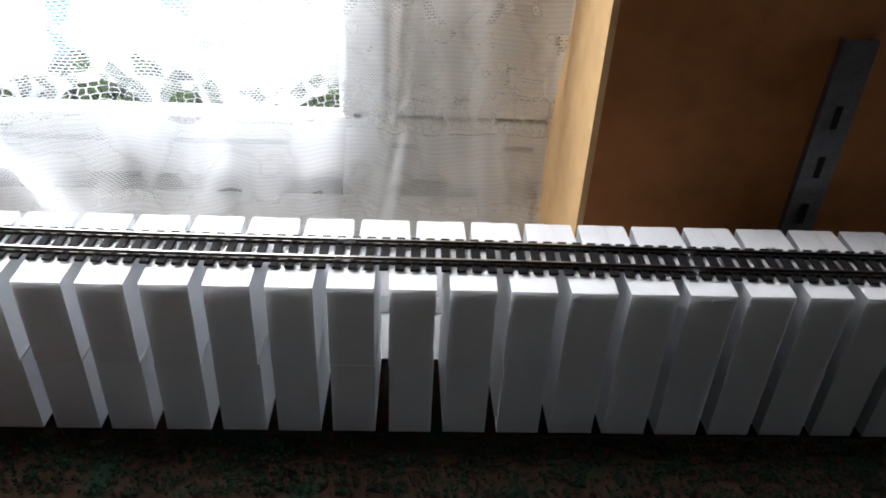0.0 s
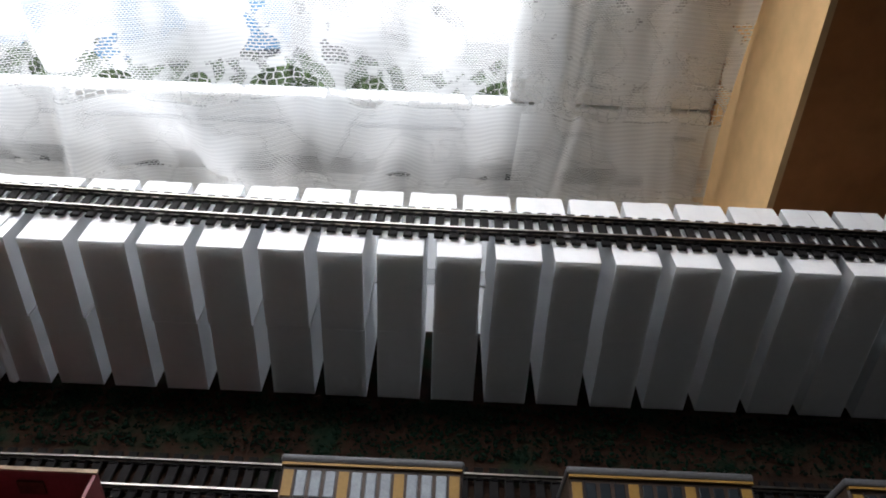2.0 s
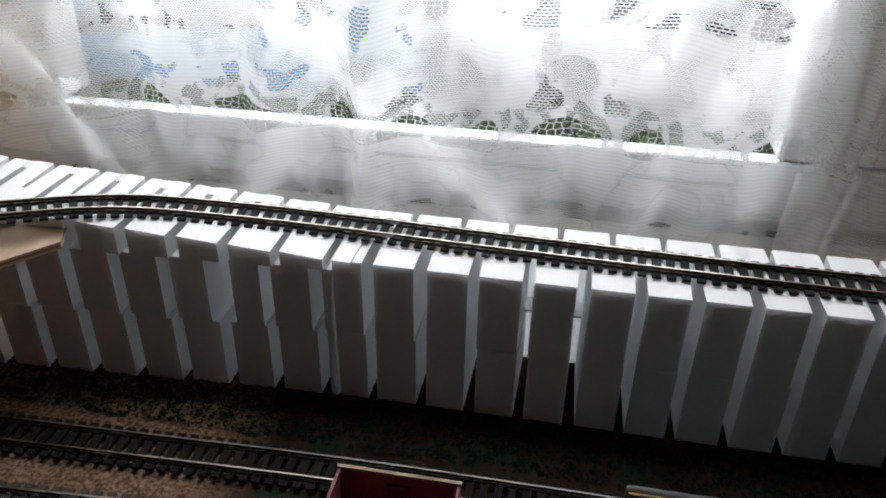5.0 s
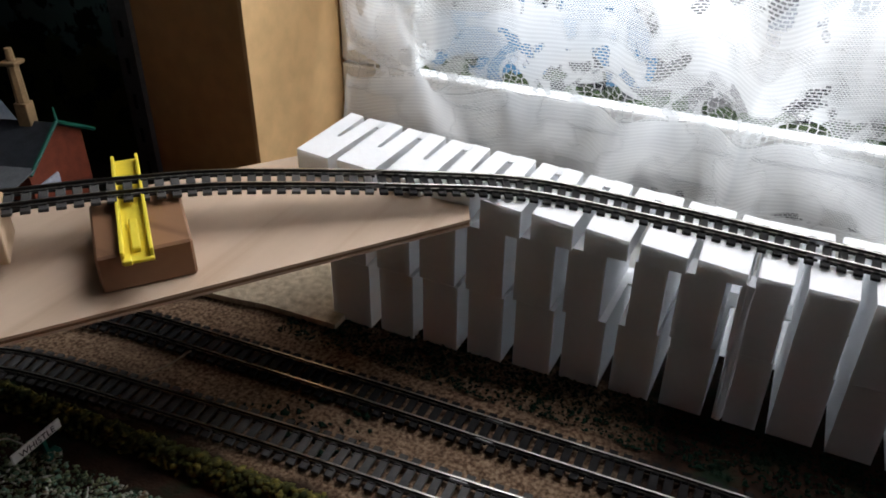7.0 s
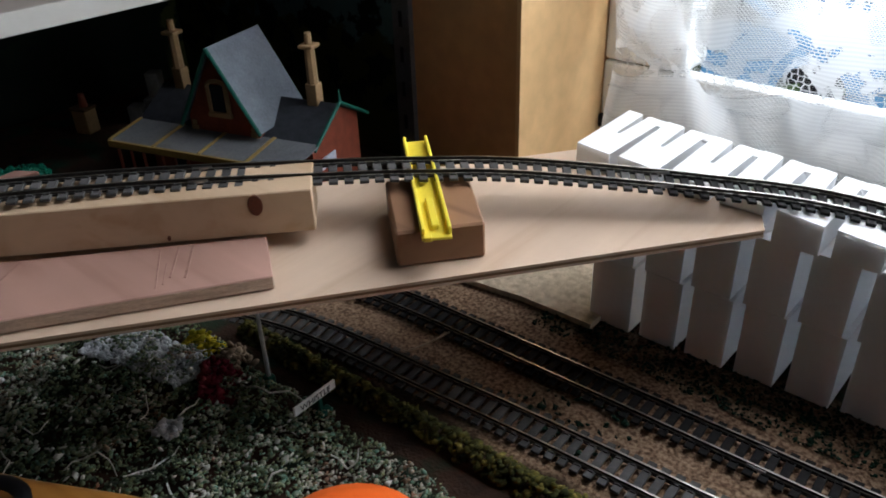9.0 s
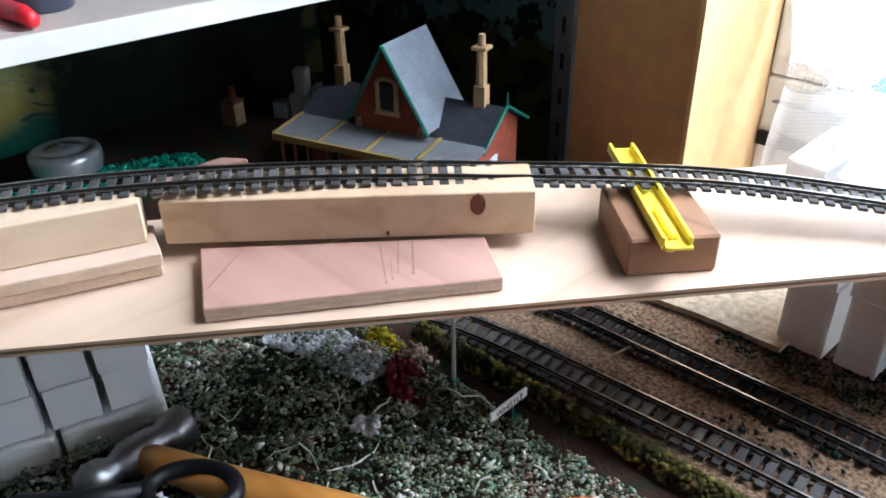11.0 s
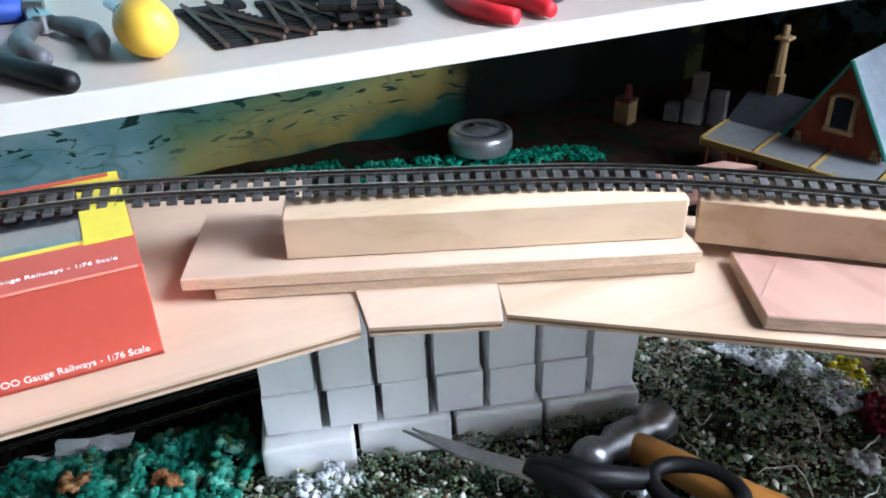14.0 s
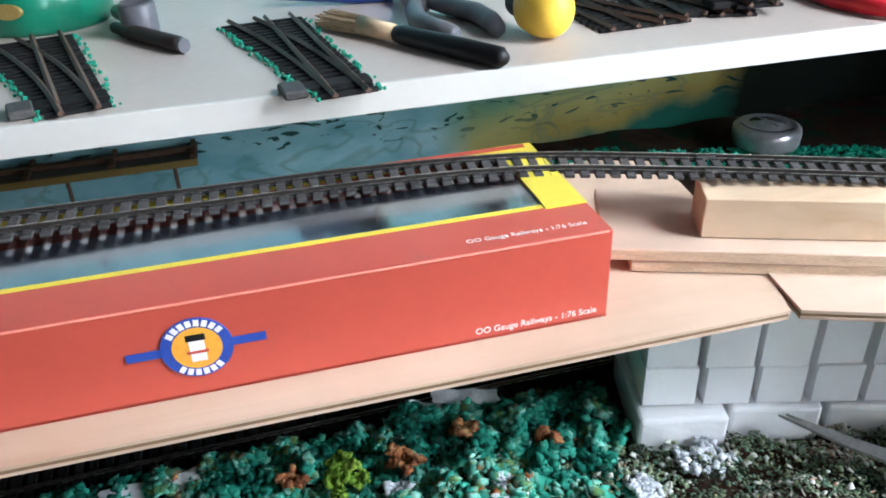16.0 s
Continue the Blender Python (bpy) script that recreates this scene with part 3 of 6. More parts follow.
LOWER_B = [(0.55, 0.223, 0.0065), (0.2, 0.223, 0.0065), (-0.05, 0.222, 0.0065), (-0.3, 0.217, 0.0065), (-0.475, 0.207, 0.0065), (-0.613, 0.196, 0.0065), (-0.755, 0.178, 0.0065), (-0.84, 0.13, 0.0065), (-0.90, 0.03, 0.0065), (-0.92, -0.15, 0.0065), (-0.92, -0.35, 0.0065), (-0.915, -0.6, 0.0065), (-0.91, -0.85, 0.0065)]
lay(LOWER_A, (0.33, 0.67, 1.0), "dusty model track laid on the baseboard", group="lower track")
lay(LOWER_B, (0.33, 0.67, 1.0, 1.35), "dusty model track laid on the baseboard", greys=(2, 3), group="lower track")


# ---- the room ----
WALL_Y, WALL_X = 0.43, -1.236
X_L, X_R, Z_LO, Z_HI = -0.735, 0.113, -0.03, 1.10


def slab(name, x0, x1, y0, y1, z0, z1, material, label, cat):
    return tagged(part(name, box(x1 - x0, y1 - y0, z1 - z0, ((x0 + x1) / 2, (y0 + y1) / 2, (z0 + z1) / 2)), material), label, cat, kind="structure")


wall_north = new("wall_north")
tagged(wall_north, "orange textured wall round a deep window opening", "wall", kind="structure")
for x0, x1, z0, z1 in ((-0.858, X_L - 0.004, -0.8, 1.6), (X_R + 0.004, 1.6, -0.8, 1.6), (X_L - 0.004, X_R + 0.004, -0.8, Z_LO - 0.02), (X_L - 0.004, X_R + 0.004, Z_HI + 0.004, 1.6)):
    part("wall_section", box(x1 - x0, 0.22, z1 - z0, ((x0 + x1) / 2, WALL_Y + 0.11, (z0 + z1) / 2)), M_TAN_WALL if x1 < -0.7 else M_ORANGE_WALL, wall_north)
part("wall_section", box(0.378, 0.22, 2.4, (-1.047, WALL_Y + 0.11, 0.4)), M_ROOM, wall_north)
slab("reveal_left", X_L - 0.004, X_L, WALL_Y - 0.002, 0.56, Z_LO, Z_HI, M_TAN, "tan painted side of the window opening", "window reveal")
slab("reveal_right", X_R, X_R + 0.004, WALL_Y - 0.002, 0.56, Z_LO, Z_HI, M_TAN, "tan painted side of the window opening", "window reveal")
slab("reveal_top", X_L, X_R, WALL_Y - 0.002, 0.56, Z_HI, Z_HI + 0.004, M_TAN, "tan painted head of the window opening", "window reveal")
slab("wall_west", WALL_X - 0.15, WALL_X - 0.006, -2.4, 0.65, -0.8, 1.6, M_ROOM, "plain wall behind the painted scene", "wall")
# opening and frame are made up to house the east fill
wall_east = tagged(new("wall_east"), "plain room wall with an opening added for the fill light", "wall", kind="structure")
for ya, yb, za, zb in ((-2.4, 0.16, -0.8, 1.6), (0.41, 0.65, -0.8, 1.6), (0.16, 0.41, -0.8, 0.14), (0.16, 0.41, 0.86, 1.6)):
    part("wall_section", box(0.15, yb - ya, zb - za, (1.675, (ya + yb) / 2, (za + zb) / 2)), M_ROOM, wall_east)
added_window = thing("added_window", "white framed side window, unseen and added round the fill light", "window", kind="structure")
for ya, yb, za, zb in ((0.16, 0.18, 0.14, 0.86), (0.39, 0.41, 0.14, 0.86), (0.18, 0.39, 0.14, 0.16), (0.18, 0.39, 0.84, 0.86)):
    part("window_frame", box(0.05, yb - ya, zb - za, (1.70, (ya + yb) / 2, (za + zb) / 2)), M_WHITE_PAINT, added_window)
slab("wall_south", WALL_X, 1.6, -2.4, -2.25, -0.8, 1.6, M_ROOM, "plain room wall", "wall")
slab("ceiling", WALL_X - 0.15, 1.75, -2.4, 0.65, 1.6, 1.7, M_CEIL, "unseen ceiling, near black to limit bounce light", "ceiling")
slab("floor", WALL_X - 0.15, 1.75, -2.4, 0.65, -0.9, -0.8, M_CARPET, "dark carpeted floor", "floor")
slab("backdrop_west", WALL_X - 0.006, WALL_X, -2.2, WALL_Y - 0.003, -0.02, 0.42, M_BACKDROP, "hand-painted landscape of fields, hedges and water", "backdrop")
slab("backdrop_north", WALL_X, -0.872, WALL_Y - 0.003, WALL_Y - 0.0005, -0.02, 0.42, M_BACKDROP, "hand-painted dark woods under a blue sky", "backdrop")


def terrain_height(x, y):
    def bump(cx, cy, rx, ry, h):
        return h * math.exp(-((x - cx) / rx) ** 2 - ((y - cy) / ry) ** 2)
    h = bump(-0.66, 0.02, 0.16, 0.09, 0.014) + bump(-0.78, 0.10, 0.05, 0.05, 0.010) + bump(-0.80, -0.33, 0.10, 0.10, 0.006)
    if x < -1.04:
        h += 0.018 * min(1, (-1.04 - x) / 0.05)
    flat = 0.5 + 0.5 * math.tanh((y - 0.15) / 0.02)
    n = noise.noise(Vector((x * 18, y * 18, 0))) * 0.004 + noise.noise(Vector((x * 60, y * 60, 3))) * 0.002
    return h + n * (1 - 0.85 * flat) + 0.0008


def terrain():
    bm = bmesh.new()
    nx, ny = 250, 150
    x0, x1, y0, y1 = WALL_X, 1.2, -0.95, WALL_Y
    vs = [[bm.verts.new((x0 + (x1 - x0) * i / nx, y0 + (y1 - y0) * j / ny, 0)) for i in range(nx + 1)] for j in range(ny + 1)]
    for row in vs:
        for v in row:
            v.co.z = terrain_height(v.co.x, v.co.y) - 0.0015
    for j in range(ny):
        for i in range(nx):
            bm.faces.new((vs[j][i], vs[j][i + 1], vs[j + 1][i + 1], vs[j + 1][i]))
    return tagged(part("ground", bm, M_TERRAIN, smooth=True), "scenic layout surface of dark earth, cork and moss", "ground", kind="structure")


terrain()
slab("baseboard", WALL_X, 1.2, -0.95, WALL_Y, -0.03, -0.012, M_PLY, "plywood baseboard of the model railway", "baseboard")

# window
window_1 = thing("window_1", "white painted window with a low frame behind net curtains", "window", kind="structure")
fr = part("window_frame", box(X_R - X_L, 0.020, 0.06, ((X_L + X_R) / 2, 0.5700, 0.060), 0.003, 2), M_WHITE_PAINT, window_1)
JL, JR = -0.655, -0.045
for xa, xb in ((X_L, JL), (JR, X_R)):
    part("window_frame", box(xb - xa, 0.045, Z_HI - 0.091, ((xa + xb) / 2, 0.5825, (Z_HI + 0.091) / 2), 0.004, 2), M_WHITE_PAINT, window_1)
part("window_frame", box(JR - JL, 0.045, 0.05, ((JL + JR) / 2, 0.5825, Z_HI - 0.025), 0.004, 2), M_WHITE_PAINT, window_1)
pane = part("pane", box(JR - JL, 0.004, Z_HI - 0.141, ((JL + JR) / 2, 0.569, 0.0905 + (Z_HI - 0.141) / 2)), M_GLASS, window_1)
pane.visible_shadow = False
part("window_sill", box(X_R - X_L, 0.175, 0.02, ((X_L + X_R) / 2, 0.5175, Z_LO - 0.01), 0.002), M_WHITE_PAINT, window_1)
part("apron", box(X_R - X_L, 0.012, 0.060, ((X_L + X_R) / 2, 0.566, 0.0), 0.002), M_WHITE_PAINT, window_1)
# made-up black strip, so the hem's holes read as dark gaps
part("hole_backing", box(X_R - X_L - 0.004, 0.006, 0.013, ((X_L + X_R) / 2, 0.5565, 0.033), 0.001), M_BLACK, window_1, "black strip added to darken the lace holes")
part("bead", box(X_R - X_L - 0.02, 0.006, 0.0015, ((X_L + X_R) / 2, 0.557, 0.069)), M_GREY_METAL, window_1)


def curtain(x0, x1, y, folds, seed, z0=0.012, z1=1.08, drawn=0.0):
    """A hanging net; drawn: how far its lower corner is pulled away from the side."""
    rnd = random.Random(seed)
    bm = bmesh.new()
    uvl = bm.loops.layers.uv.new("UVMap")
    nx, nz_ = int((x1 - x0) * 420), 90
    ph = [rnd.uniform(0, 6.28) for _ in range(6)]
    grid = []
    for i in range(nx + 1):
        f = i / nx
        col = []
        for j in range(nz_ + 1):
            g = (j / nz_) ** 1.7
            z = z0 + (z1 - z0) * g
            pull = max(0.0, min(1.0, (0.195 - z) / 0.105))
            xs = x0 + drawn * pull * pull * (3 - 2 * pull)
            x = xs + (x1 - xs) * f
            drift = (1 - g) * 0.010 * math.sin(14 * f + ph[0])
            yy = y
            for c, w, a, lean in folds:
                d = (x - c - lean * (z - 0.05) + drift) / w
                yy -= a * math.exp(-d * d)
            yy += 0.0035 * math.sin(x * 70 + ph[1] + 3 * z) + 0.002 * math.sin(x * 160 + ph[2] + 9 * z) + 0.002 * noise.noise(Vector((x * 25, z * 25, seed)))
            zz = z + (0.008 * noise.noise(Vector((x * 9, 0, seed))) if j == 0 else 0)
            col.append(bm.verts.new((x + 0.004 * math.sin(z * 20 + x * 30), yy, zz)))
        grid.append(col)
    for i in range(nx):
        for j in range(nz_):
            f = bm.faces.new((grid[i][j], grid[i + 1][j], grid[i + 1][j + 1], grid[i][j + 1]))
            for l in f.loops:
                l[uvl].uv = (l.vert.co.x * 1.12, l.vert.co.z)
    return bm


tagged(part("net_curtain", curtain(X_L + 0.006, -0.01, 0.540, [(-0.36, 0.016, 0.034, 0.08), (-0.25, 0.035, 0.026, -0.8), (-0.58, 0.025, 0.03, -0.5), (-0.68, 0.022, 0.03, 0.1), (-0.47, 0.022, 0.024, 0.3), (-0.16, 0.03, 0.012, 0.5), (-0.09, 0.03, 0.010, 0.0)], 3, drawn=0.028), M_LACE, smooth=True),
       "white lace net curtain hanging across the window", "curtain", "net curtains")
tagged(part("net_curtain", curtain(-0.040, X_R - 0.003, 0.526, [(-0.02, 0.012, 0.012, 0.22), (0.03, 0.03, 0.006, 0.1), (0.085, 0.02, 0.008, 0.0)], 9), M_LACE, smooth=True),
       "white lace net curtain gathered at the window side", "curtain", "net curtains")


def upright(x, z0, z1, label):
    t = thing("shelf_upright", label, "shelf upright", pose(x, WALL_Y, 0), "shelf uprights")
    bm = prism([(-0.010, 0), (-0.010, -0.0055), (0.010, -0.0055), (0.010, 0), (0.008, 0), (0.008, -0.0035), (-0.008, -0.0035), (-0.008, 0)], z0, z1)
    part("channel", bm, M_GREY_METAL, t)
    z = z0 + 0.02
    while z < z1 - 0.02:
        part("slot", box(0.0035, 0.001, 0.014, (0, -0.0058, z)), M_BLACK, t)
        z += 0.032
    return t


upright(0.252, -0.02, 0.205, "grey slotted steel shelf upright on orange wall")
upright(-0.863, -0.01, 0.9, "grey slotted steel shelf upright by the painted scene")


# ---- outside ----
M_TARMAC = mat("pale_concrete_yard", (0.22, 0.22, 0.215), 0.9, var=0.12, scale=1.5)
M_HEDGE = mat("hedge_leaf", (0.06, 0.10, 0.035), 0.8, var=0.4, scale=8, island=0.5)
M_BRICK_OUT = mat("brick_yard_wall", (0.26, 0.13, 0.08), 0.9, var=0.3, scale=8)
tagged(part("yard", box(60, 60, 0.1, (0, 31.5, -2.65)), M_TARMAC), "pale concrete yard outside the window", "ground", kind="structure")


def car(x, y, rz, colour, label):
    t = thing("parked_car", label, "car", pose(x, y, -2.6, 0, 0, rz), "parked cars")
    mm = mat("car_paint", colour, 0.25, var=0.04, scale=2, coat=0.8)
    bm = prism([(-2.05, 0.25), (2.05, 0.25), (2.1, 0.6), (1.95, 0.8), (1.05, 0.92), (0.45, 1.38), (-1.0, 1.42), (-1.75, 0.95), (-2.1, 0.85)], -0.82, 0.82)
    bmesh.ops.rotate(bm, cent=(0, 0, 0), matrix=Matrix.Rotation(radians(90), 3, "X"), verts=bm.verts)
    bmesh.ops.bevel(bm, geom=list(bm.edges), offset=0.06, segments=2, affect="EDGES")
    part("body", bm, mm, t)
    gl = mat("car_glass", (0.02, 0.025, 0.03), 0.1, var=0.05)
    for sgn in (-1, 1):
        g = prism([(-1.3, 0.97), (0.85, 0.97), (0.4, 1.3), (-0.95, 1.33)], sgn * 0.8, sgn * 0.835)
        bmesh.ops.rotate(g, cent=(0, 0, 0), matrix=Matrix.Rotation(radians(90), 3, "X"), verts=g.verts)
        part("side_window", g, gl, t)
    part("windscreen", box(0.02, 1.3, 0.62, (0, 0, 0), m=Matrix.Translation((0.78, 0, 1.17)) @ Matrix.Rotation(radians(-53), 4, "Y")), gl, t)
    for wx in (-1.3, 1.3):
        for sgn in (-1, 1):
            part("wheel", cyl(0.31, 0.31, 0.2, n=18, m=Matrix.Translation((wx, sgn * 0.76, 0.31)) @ Matrix.Rotation(radians(90), 4, "X")), M_BLACK, t)
    return t


car(-3.9, 7.6, 20, (0.10, 0.28, 0.50), "blue car parked in the yard outside")
car(1.2, 8.6, 170, (0.75, 0.76, 0.78), "white car parked in the yard outside")
car(-7.0, 9.2, 12, (0.55, 0.08, 0.05), "red car parked in the yard outside")
bm = bmesh.new()
rnd = random.Random(5)
for i in range(3500):
    x = rnd.uniform(-9, 5)
    bmesh.ops.create_cube(bm, size=rnd.uniform(0.05, 0.12), matrix=pose(x, 6.0 + rnd.gauss(0, 0.35), -2.6 + rnd.uniform(0, 0.6), rnd.uniform(0, 90), rnd.uniform(0, 90), rnd.uniform(0, 90)))
tagged(part("hedge", bm, M_HEDGE), "low green hedge below the window", "hedge", kind="stuff")
tagged(part("yard_wall", box(16, 0.2, 0.5, (-2, 5.2, -2.35), 0.02), M_BRICK_OUT), "low brown brick wall before the hedge", "wall", kind="structure")


# ---- polystyrene risers ----
RP = 0.0308


def riser_front(x):
    return 0.3295 if x > -0.33 else 0.3295 - 0.016 * (-0.33 - x) / 0.27


def riser(xa, xb, z0, z1, label, shift=0.0, front=0.0, slot=0.0068, seed=1, deep=0.019):
    """A strip from xa down to xb: fins side by side, joined by a thin web near the back."""
    rnd = random.Random(seed)
    t = thing("foam_riser", label, "foam riser", group="foam risers")
    w, ch = 0.0655, 0.0028
    cuts = [xb - slot / 2]
    c = shift + math.ceil((xb - shift) / RP) * RP
    while c < xa:
        if xb + 0.007 < c < xa - 0.004:
            cuts.append(c)
        c += RP
    cuts.append(xa + slot / 2)
    hi = z1 if callable(z1) else (lambda x: z1)
    for a, b in zip(cuts, cuts[1:]):
        l, r = a + slot / 2 + rnd.uniform(-0.0005, 0.0005), b - slot / 2 + rnd.uniform(-0.0005, 0.0005)
        m = (l + r) / 2
        yf = riser_front(m) + front + rnd.uniform(-0.0003, 0.0003)
        yb = yf + w
        h, nd, e, tp = 0.0021, 0.036, 0.0010, 0.0012
        pts = [(l, yf), (r, yf), (r + tp, yb)]
        if r - l > 0.02:
            pts += [(m + h + e, yb), (m + h, yb - e), (m + h * 0.5, yb - nd), (m - h * 0.5, yb - nd), (m - h, yb - e), (m - h - e, yb)]
        pts.append((l - tp, yb))
        fin = part("fin", prism(pts, z0, z1), [M_FOAM, M_FOAM_LIT], t)
        # side and back faces get the lit copy, fronts keep the plain foam
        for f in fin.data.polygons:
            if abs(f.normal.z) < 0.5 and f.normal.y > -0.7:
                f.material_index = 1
    for c in cuts[1:-1]:
        yb = riser_front(c) + front + w
        lo = z0(c) if callable(z0) else z0
        part("web_top", box(slot, deep, 0.0016, (c, yb - deep / 2 - 0.0002, hi(c) - 0.0009)), M_FOAM, t)
        top = hi(c) - 0.0018
        part("web", box(slot + 0.0012, 0.0034, top - lo, (c, yb - 0.0022, (top + lo) / 2)), M_FOAM_THIN, t)
    return t


SH = -0.1280
riser(0.46, -0.334, 0.001, 0.0506, "white slotted polystyrene riser strip on the baseboard", shift=SH + 0.0004, seed=2)
riser(0.46, -0.334, 0.0507, 0.1018, "white slotted polystyrene riser strip stacked on another", shift=SH, seed=4)
riser(-0.338, -0.5915, 0.001, 0.0505, "white slotted polystyrene riser strip on the baseboard", shift=-0.3735, seed=7)
riser(-0.338, -0.3965, 0.0507, 0.0955, "white slotted polystyrene riser strip stacked on another", shift=-0.3755, seed=8)
riser(-0.4115, -0.5915, 0.0507, lambda x: 0.1050 if x < -0.4964 else 0.0955, "white slotted polystyrene riser strip stacked on another", shift=-0.3760, seed=5)
riser(-0.322, -0.608, lambda x: 0.1106 if x < -0.4930 else 0.0957, lambda x: 0.1022 + max(0.0005, (-0.325 - x) * 0.083), "white polystyrene incline strip rising in a gentle wedge", shift=-0.3980, front=-0.002, seed=6, slot=0.0056, deep=0.010)
bm = box(0.0036, 0.012, 0.094, (0, 0, 0), 0.0004)
bmesh.ops.subdivide_edges(bm, edges=list(bm.edges), cuts=5, use_grid_fill=True)
for v in bm.verts:
    v.co += Vector((noise.noise(v.co * 300), noise.noise(v.co * 300 + Vector((9, 0, 0))), 0)) * 0.0018
tagged(part("foam_offcut", bm, M_FOAM), "thin broken strip of polystyrene leaning on the risers", "foam offcut")
bpy.data.objects["foam_offcut"].matrix_world = pose(-0.336, 0.3340, 0.0485, 0, 0, 0)


# ---- stacked foam by the corner ----
def corner_foam():
    a = Vector((-0.797, -0.008, 0))
    b = Vector((-0.8507, -0.2038, 0))
    d = (b - a)
    length = d.length
    ang = math.atan2(d.y, d.x)
    m = pose(a.x, a.y, 0, 0, 0, math.degrees(ang))
    rnd = random.Random(4)
    p = 0.0294
    def strip(z0, z1, off, seed, t):
        w, deep, slot = 0.060, 0.030, 0.0046
        r = random.Random(seed)
        cuts = [-slot / 2]
        c = off
        while c < length - 0.01:
            cuts.append(c)
            c += p
        cuts.append(length + slot / 2)
        for a, b in zip(cuts, cuts[1:]):
            x0, x1 = a + slot / 2 + r.uniform(-0.0006, 0.0006), b - slot / 2 + r.uniform(-0.0006, 0.0006)
            y = r.uniform(-0.001, 0.001)
            part("fin", prism([(x0, y), (x1, y), (x1, -w), (x0, -w)], z0 + r.uniform(0, 0.0004), z1), M_FOAM, t)
        for c in cuts[1:-1]:
            part("web", box(slot + 0.002, w - deep, z1 - z0 - 0.001, (c, -(w + deep) / 2 + 0.0004, (z0 + z1) / 2)), M_FOAM, t)
    for z0, z1, o, s, dx in ((0.0503, 0.1050, 0.0271, 1, 0.0), (0.0248, 0.0500, 0.0257, 2, 0.001)):
        t = thing("foam_riser", "white slotted polystyrene riser under plywood", "foam riser", m @ pose(0, dx, 0), "corner foam")
        strip(z0, z1, o, s, t)
    x = -0.0046
    for k, ln in enumerate((0.0565, 0.0515, 0.0532, 0.0515)):
        bm = box(ln - 0.0025, 0.066, 0.0235, (x + ln / 2, -0.030, 0.0), 0.0022, 2)
        bmesh.ops.subdivide_edges(bm, edges=list(bm.edges), cuts=3, use_grid_fill=True)
        for v in bm.verts:
            v.co += Vector((0, noise.noise(v.co * 60 + Vector((k, 0, 0))), noise.noise(v.co * 60 + Vector((0, k, 5))))) * 0.0012
        ob = tagged(part("foam_block", bm, M_FOAM), "rough white polystyrene base block in the moss", "foam block", "corner foam")
        ob.matrix_world = m @ pose(0, 0.004 + rnd.uniform(-0.002, 0.002), 0.0124 - 0.0002 * k, 0, 0, rnd.uniform(-1.5, 1.5))
        x += ln
    return m


corner_foam()


# ---- boards and blocks ----
def board(name, pts, z0, z1, face, edge, label, cat="board"):
    """A flat board: outline (x, y); faces top and bottom, with its edge of another look."""
    t = thing(name, label, cat)
    h = z1 - z0
    c = Vector((sum(p[0] for p in pts), sum(p[1] for p in pts))) / len(pts)
    inner = [tuple(Vector(p) + (c - Vector(p)).normalized() * 0.0005) for p in pts]
    part("veneer", prism(pts, z1 - 0.34 * h, z1), face, t)
    part("core", prism(inner, z0 + 0.30 * h, z1 - 0.34 * h), edge, t)
    part("veneer", prism(pts, z0, z0 + 0.30 * h), face, t)
    return t


PLY_Z = 0.110
board("plywood_sheet", [(-0.784, -0.098), (-0.487, 0.304), (-0.508, 0.345), (-0.612, 0.345), (-0.64, 0.306), (-0.70, 0.225), (-0.835, 0.02), (-0.812, -0.088)], PLY_Z - 0.0045, PLY_Z, M_PLY, M_PLY_EDGE, "pale plywood sheet lying across the foam stacks", "plywood sheet")
board("plywood_offcut", [(-0.801, -0.159), (-0.7785, -0.1030), (-0.811, -0.0885), (-0.86, -0.10), (-0.86, -0.15)], PLY_Z - 0.0035, PLY_Z + 0.0015, M_MDF, M_PLY_EDGE, "small pale plywood offcut between two sheets", "plywood offcut")
board("plywood_sheet", [(-0.804, -0.162), (-0.834, -0.153), (-0.94, -0.14), (-0.99, -0.14), (-0.99, -0.92), (-0.807, -0.92)], PLY_Z - 0.005, PLY_Z, M_PLY, M_PLY_EDGE, "long pale plywood sheet under the red box", "plywood sheet")


def oriented(name, corners, z0, z1, face, label, cat, edge=None, bevel=0.0006):
    t = thing(name, label, cat)
    bm = prism(corners, z0, z1, bevel=bevel)
    ob = part(name + "_body", bm, [face, edge or face], t)
    if edge:
        for f in ob.data.polygons:
            if abs(f.normal.z) < 0.5:
                f.material_index = 1
    return t


M_BOARD_EDGE = mat("board_edge", (0.58, 0.43, 0.30), 0.85, var=0.25, scale=60, stretch=(1, 1, 6), bump=0.4)
oriented("thin_board", [(-0.857, -0.216), (-0.773, 0.002), (-0.815, 0.018), (-0.905, -0.2)], 0.1103, 0.1165, M_MDF, "pale thin board under another board", "board", M_BOARD_EDGE)
oriented("thin_board", [(-0.861, -0.230), (-0.770, 0.002), (-0.795, 0.010), (-0.925, -0.205)], 0.1174, 0.1240, M_MDF, "pale thin board stacked on another board", "board", M_BOARD_EDGE)
oriented("timber_beam", [(-0.855, -0.180), (-0.784, 0.002), (-0.806, 0.012), (-0.878, -0.172)], 0.1243, 0.1460, M_PINE, "sawn pale timber beam lying under the track", "timber beam")
plank = oriented("timber_beam", [(-0.787, 0.012), (-0.663, 0.150), (-0.688, 0.173), (-0.812, 0.035)], 0.1178, 0.1415, M_PINE_X, "planed pine beam with a dark knot under the track", "timber beam")
kd = Vector((0.124, 0.138, 0)).normalized()
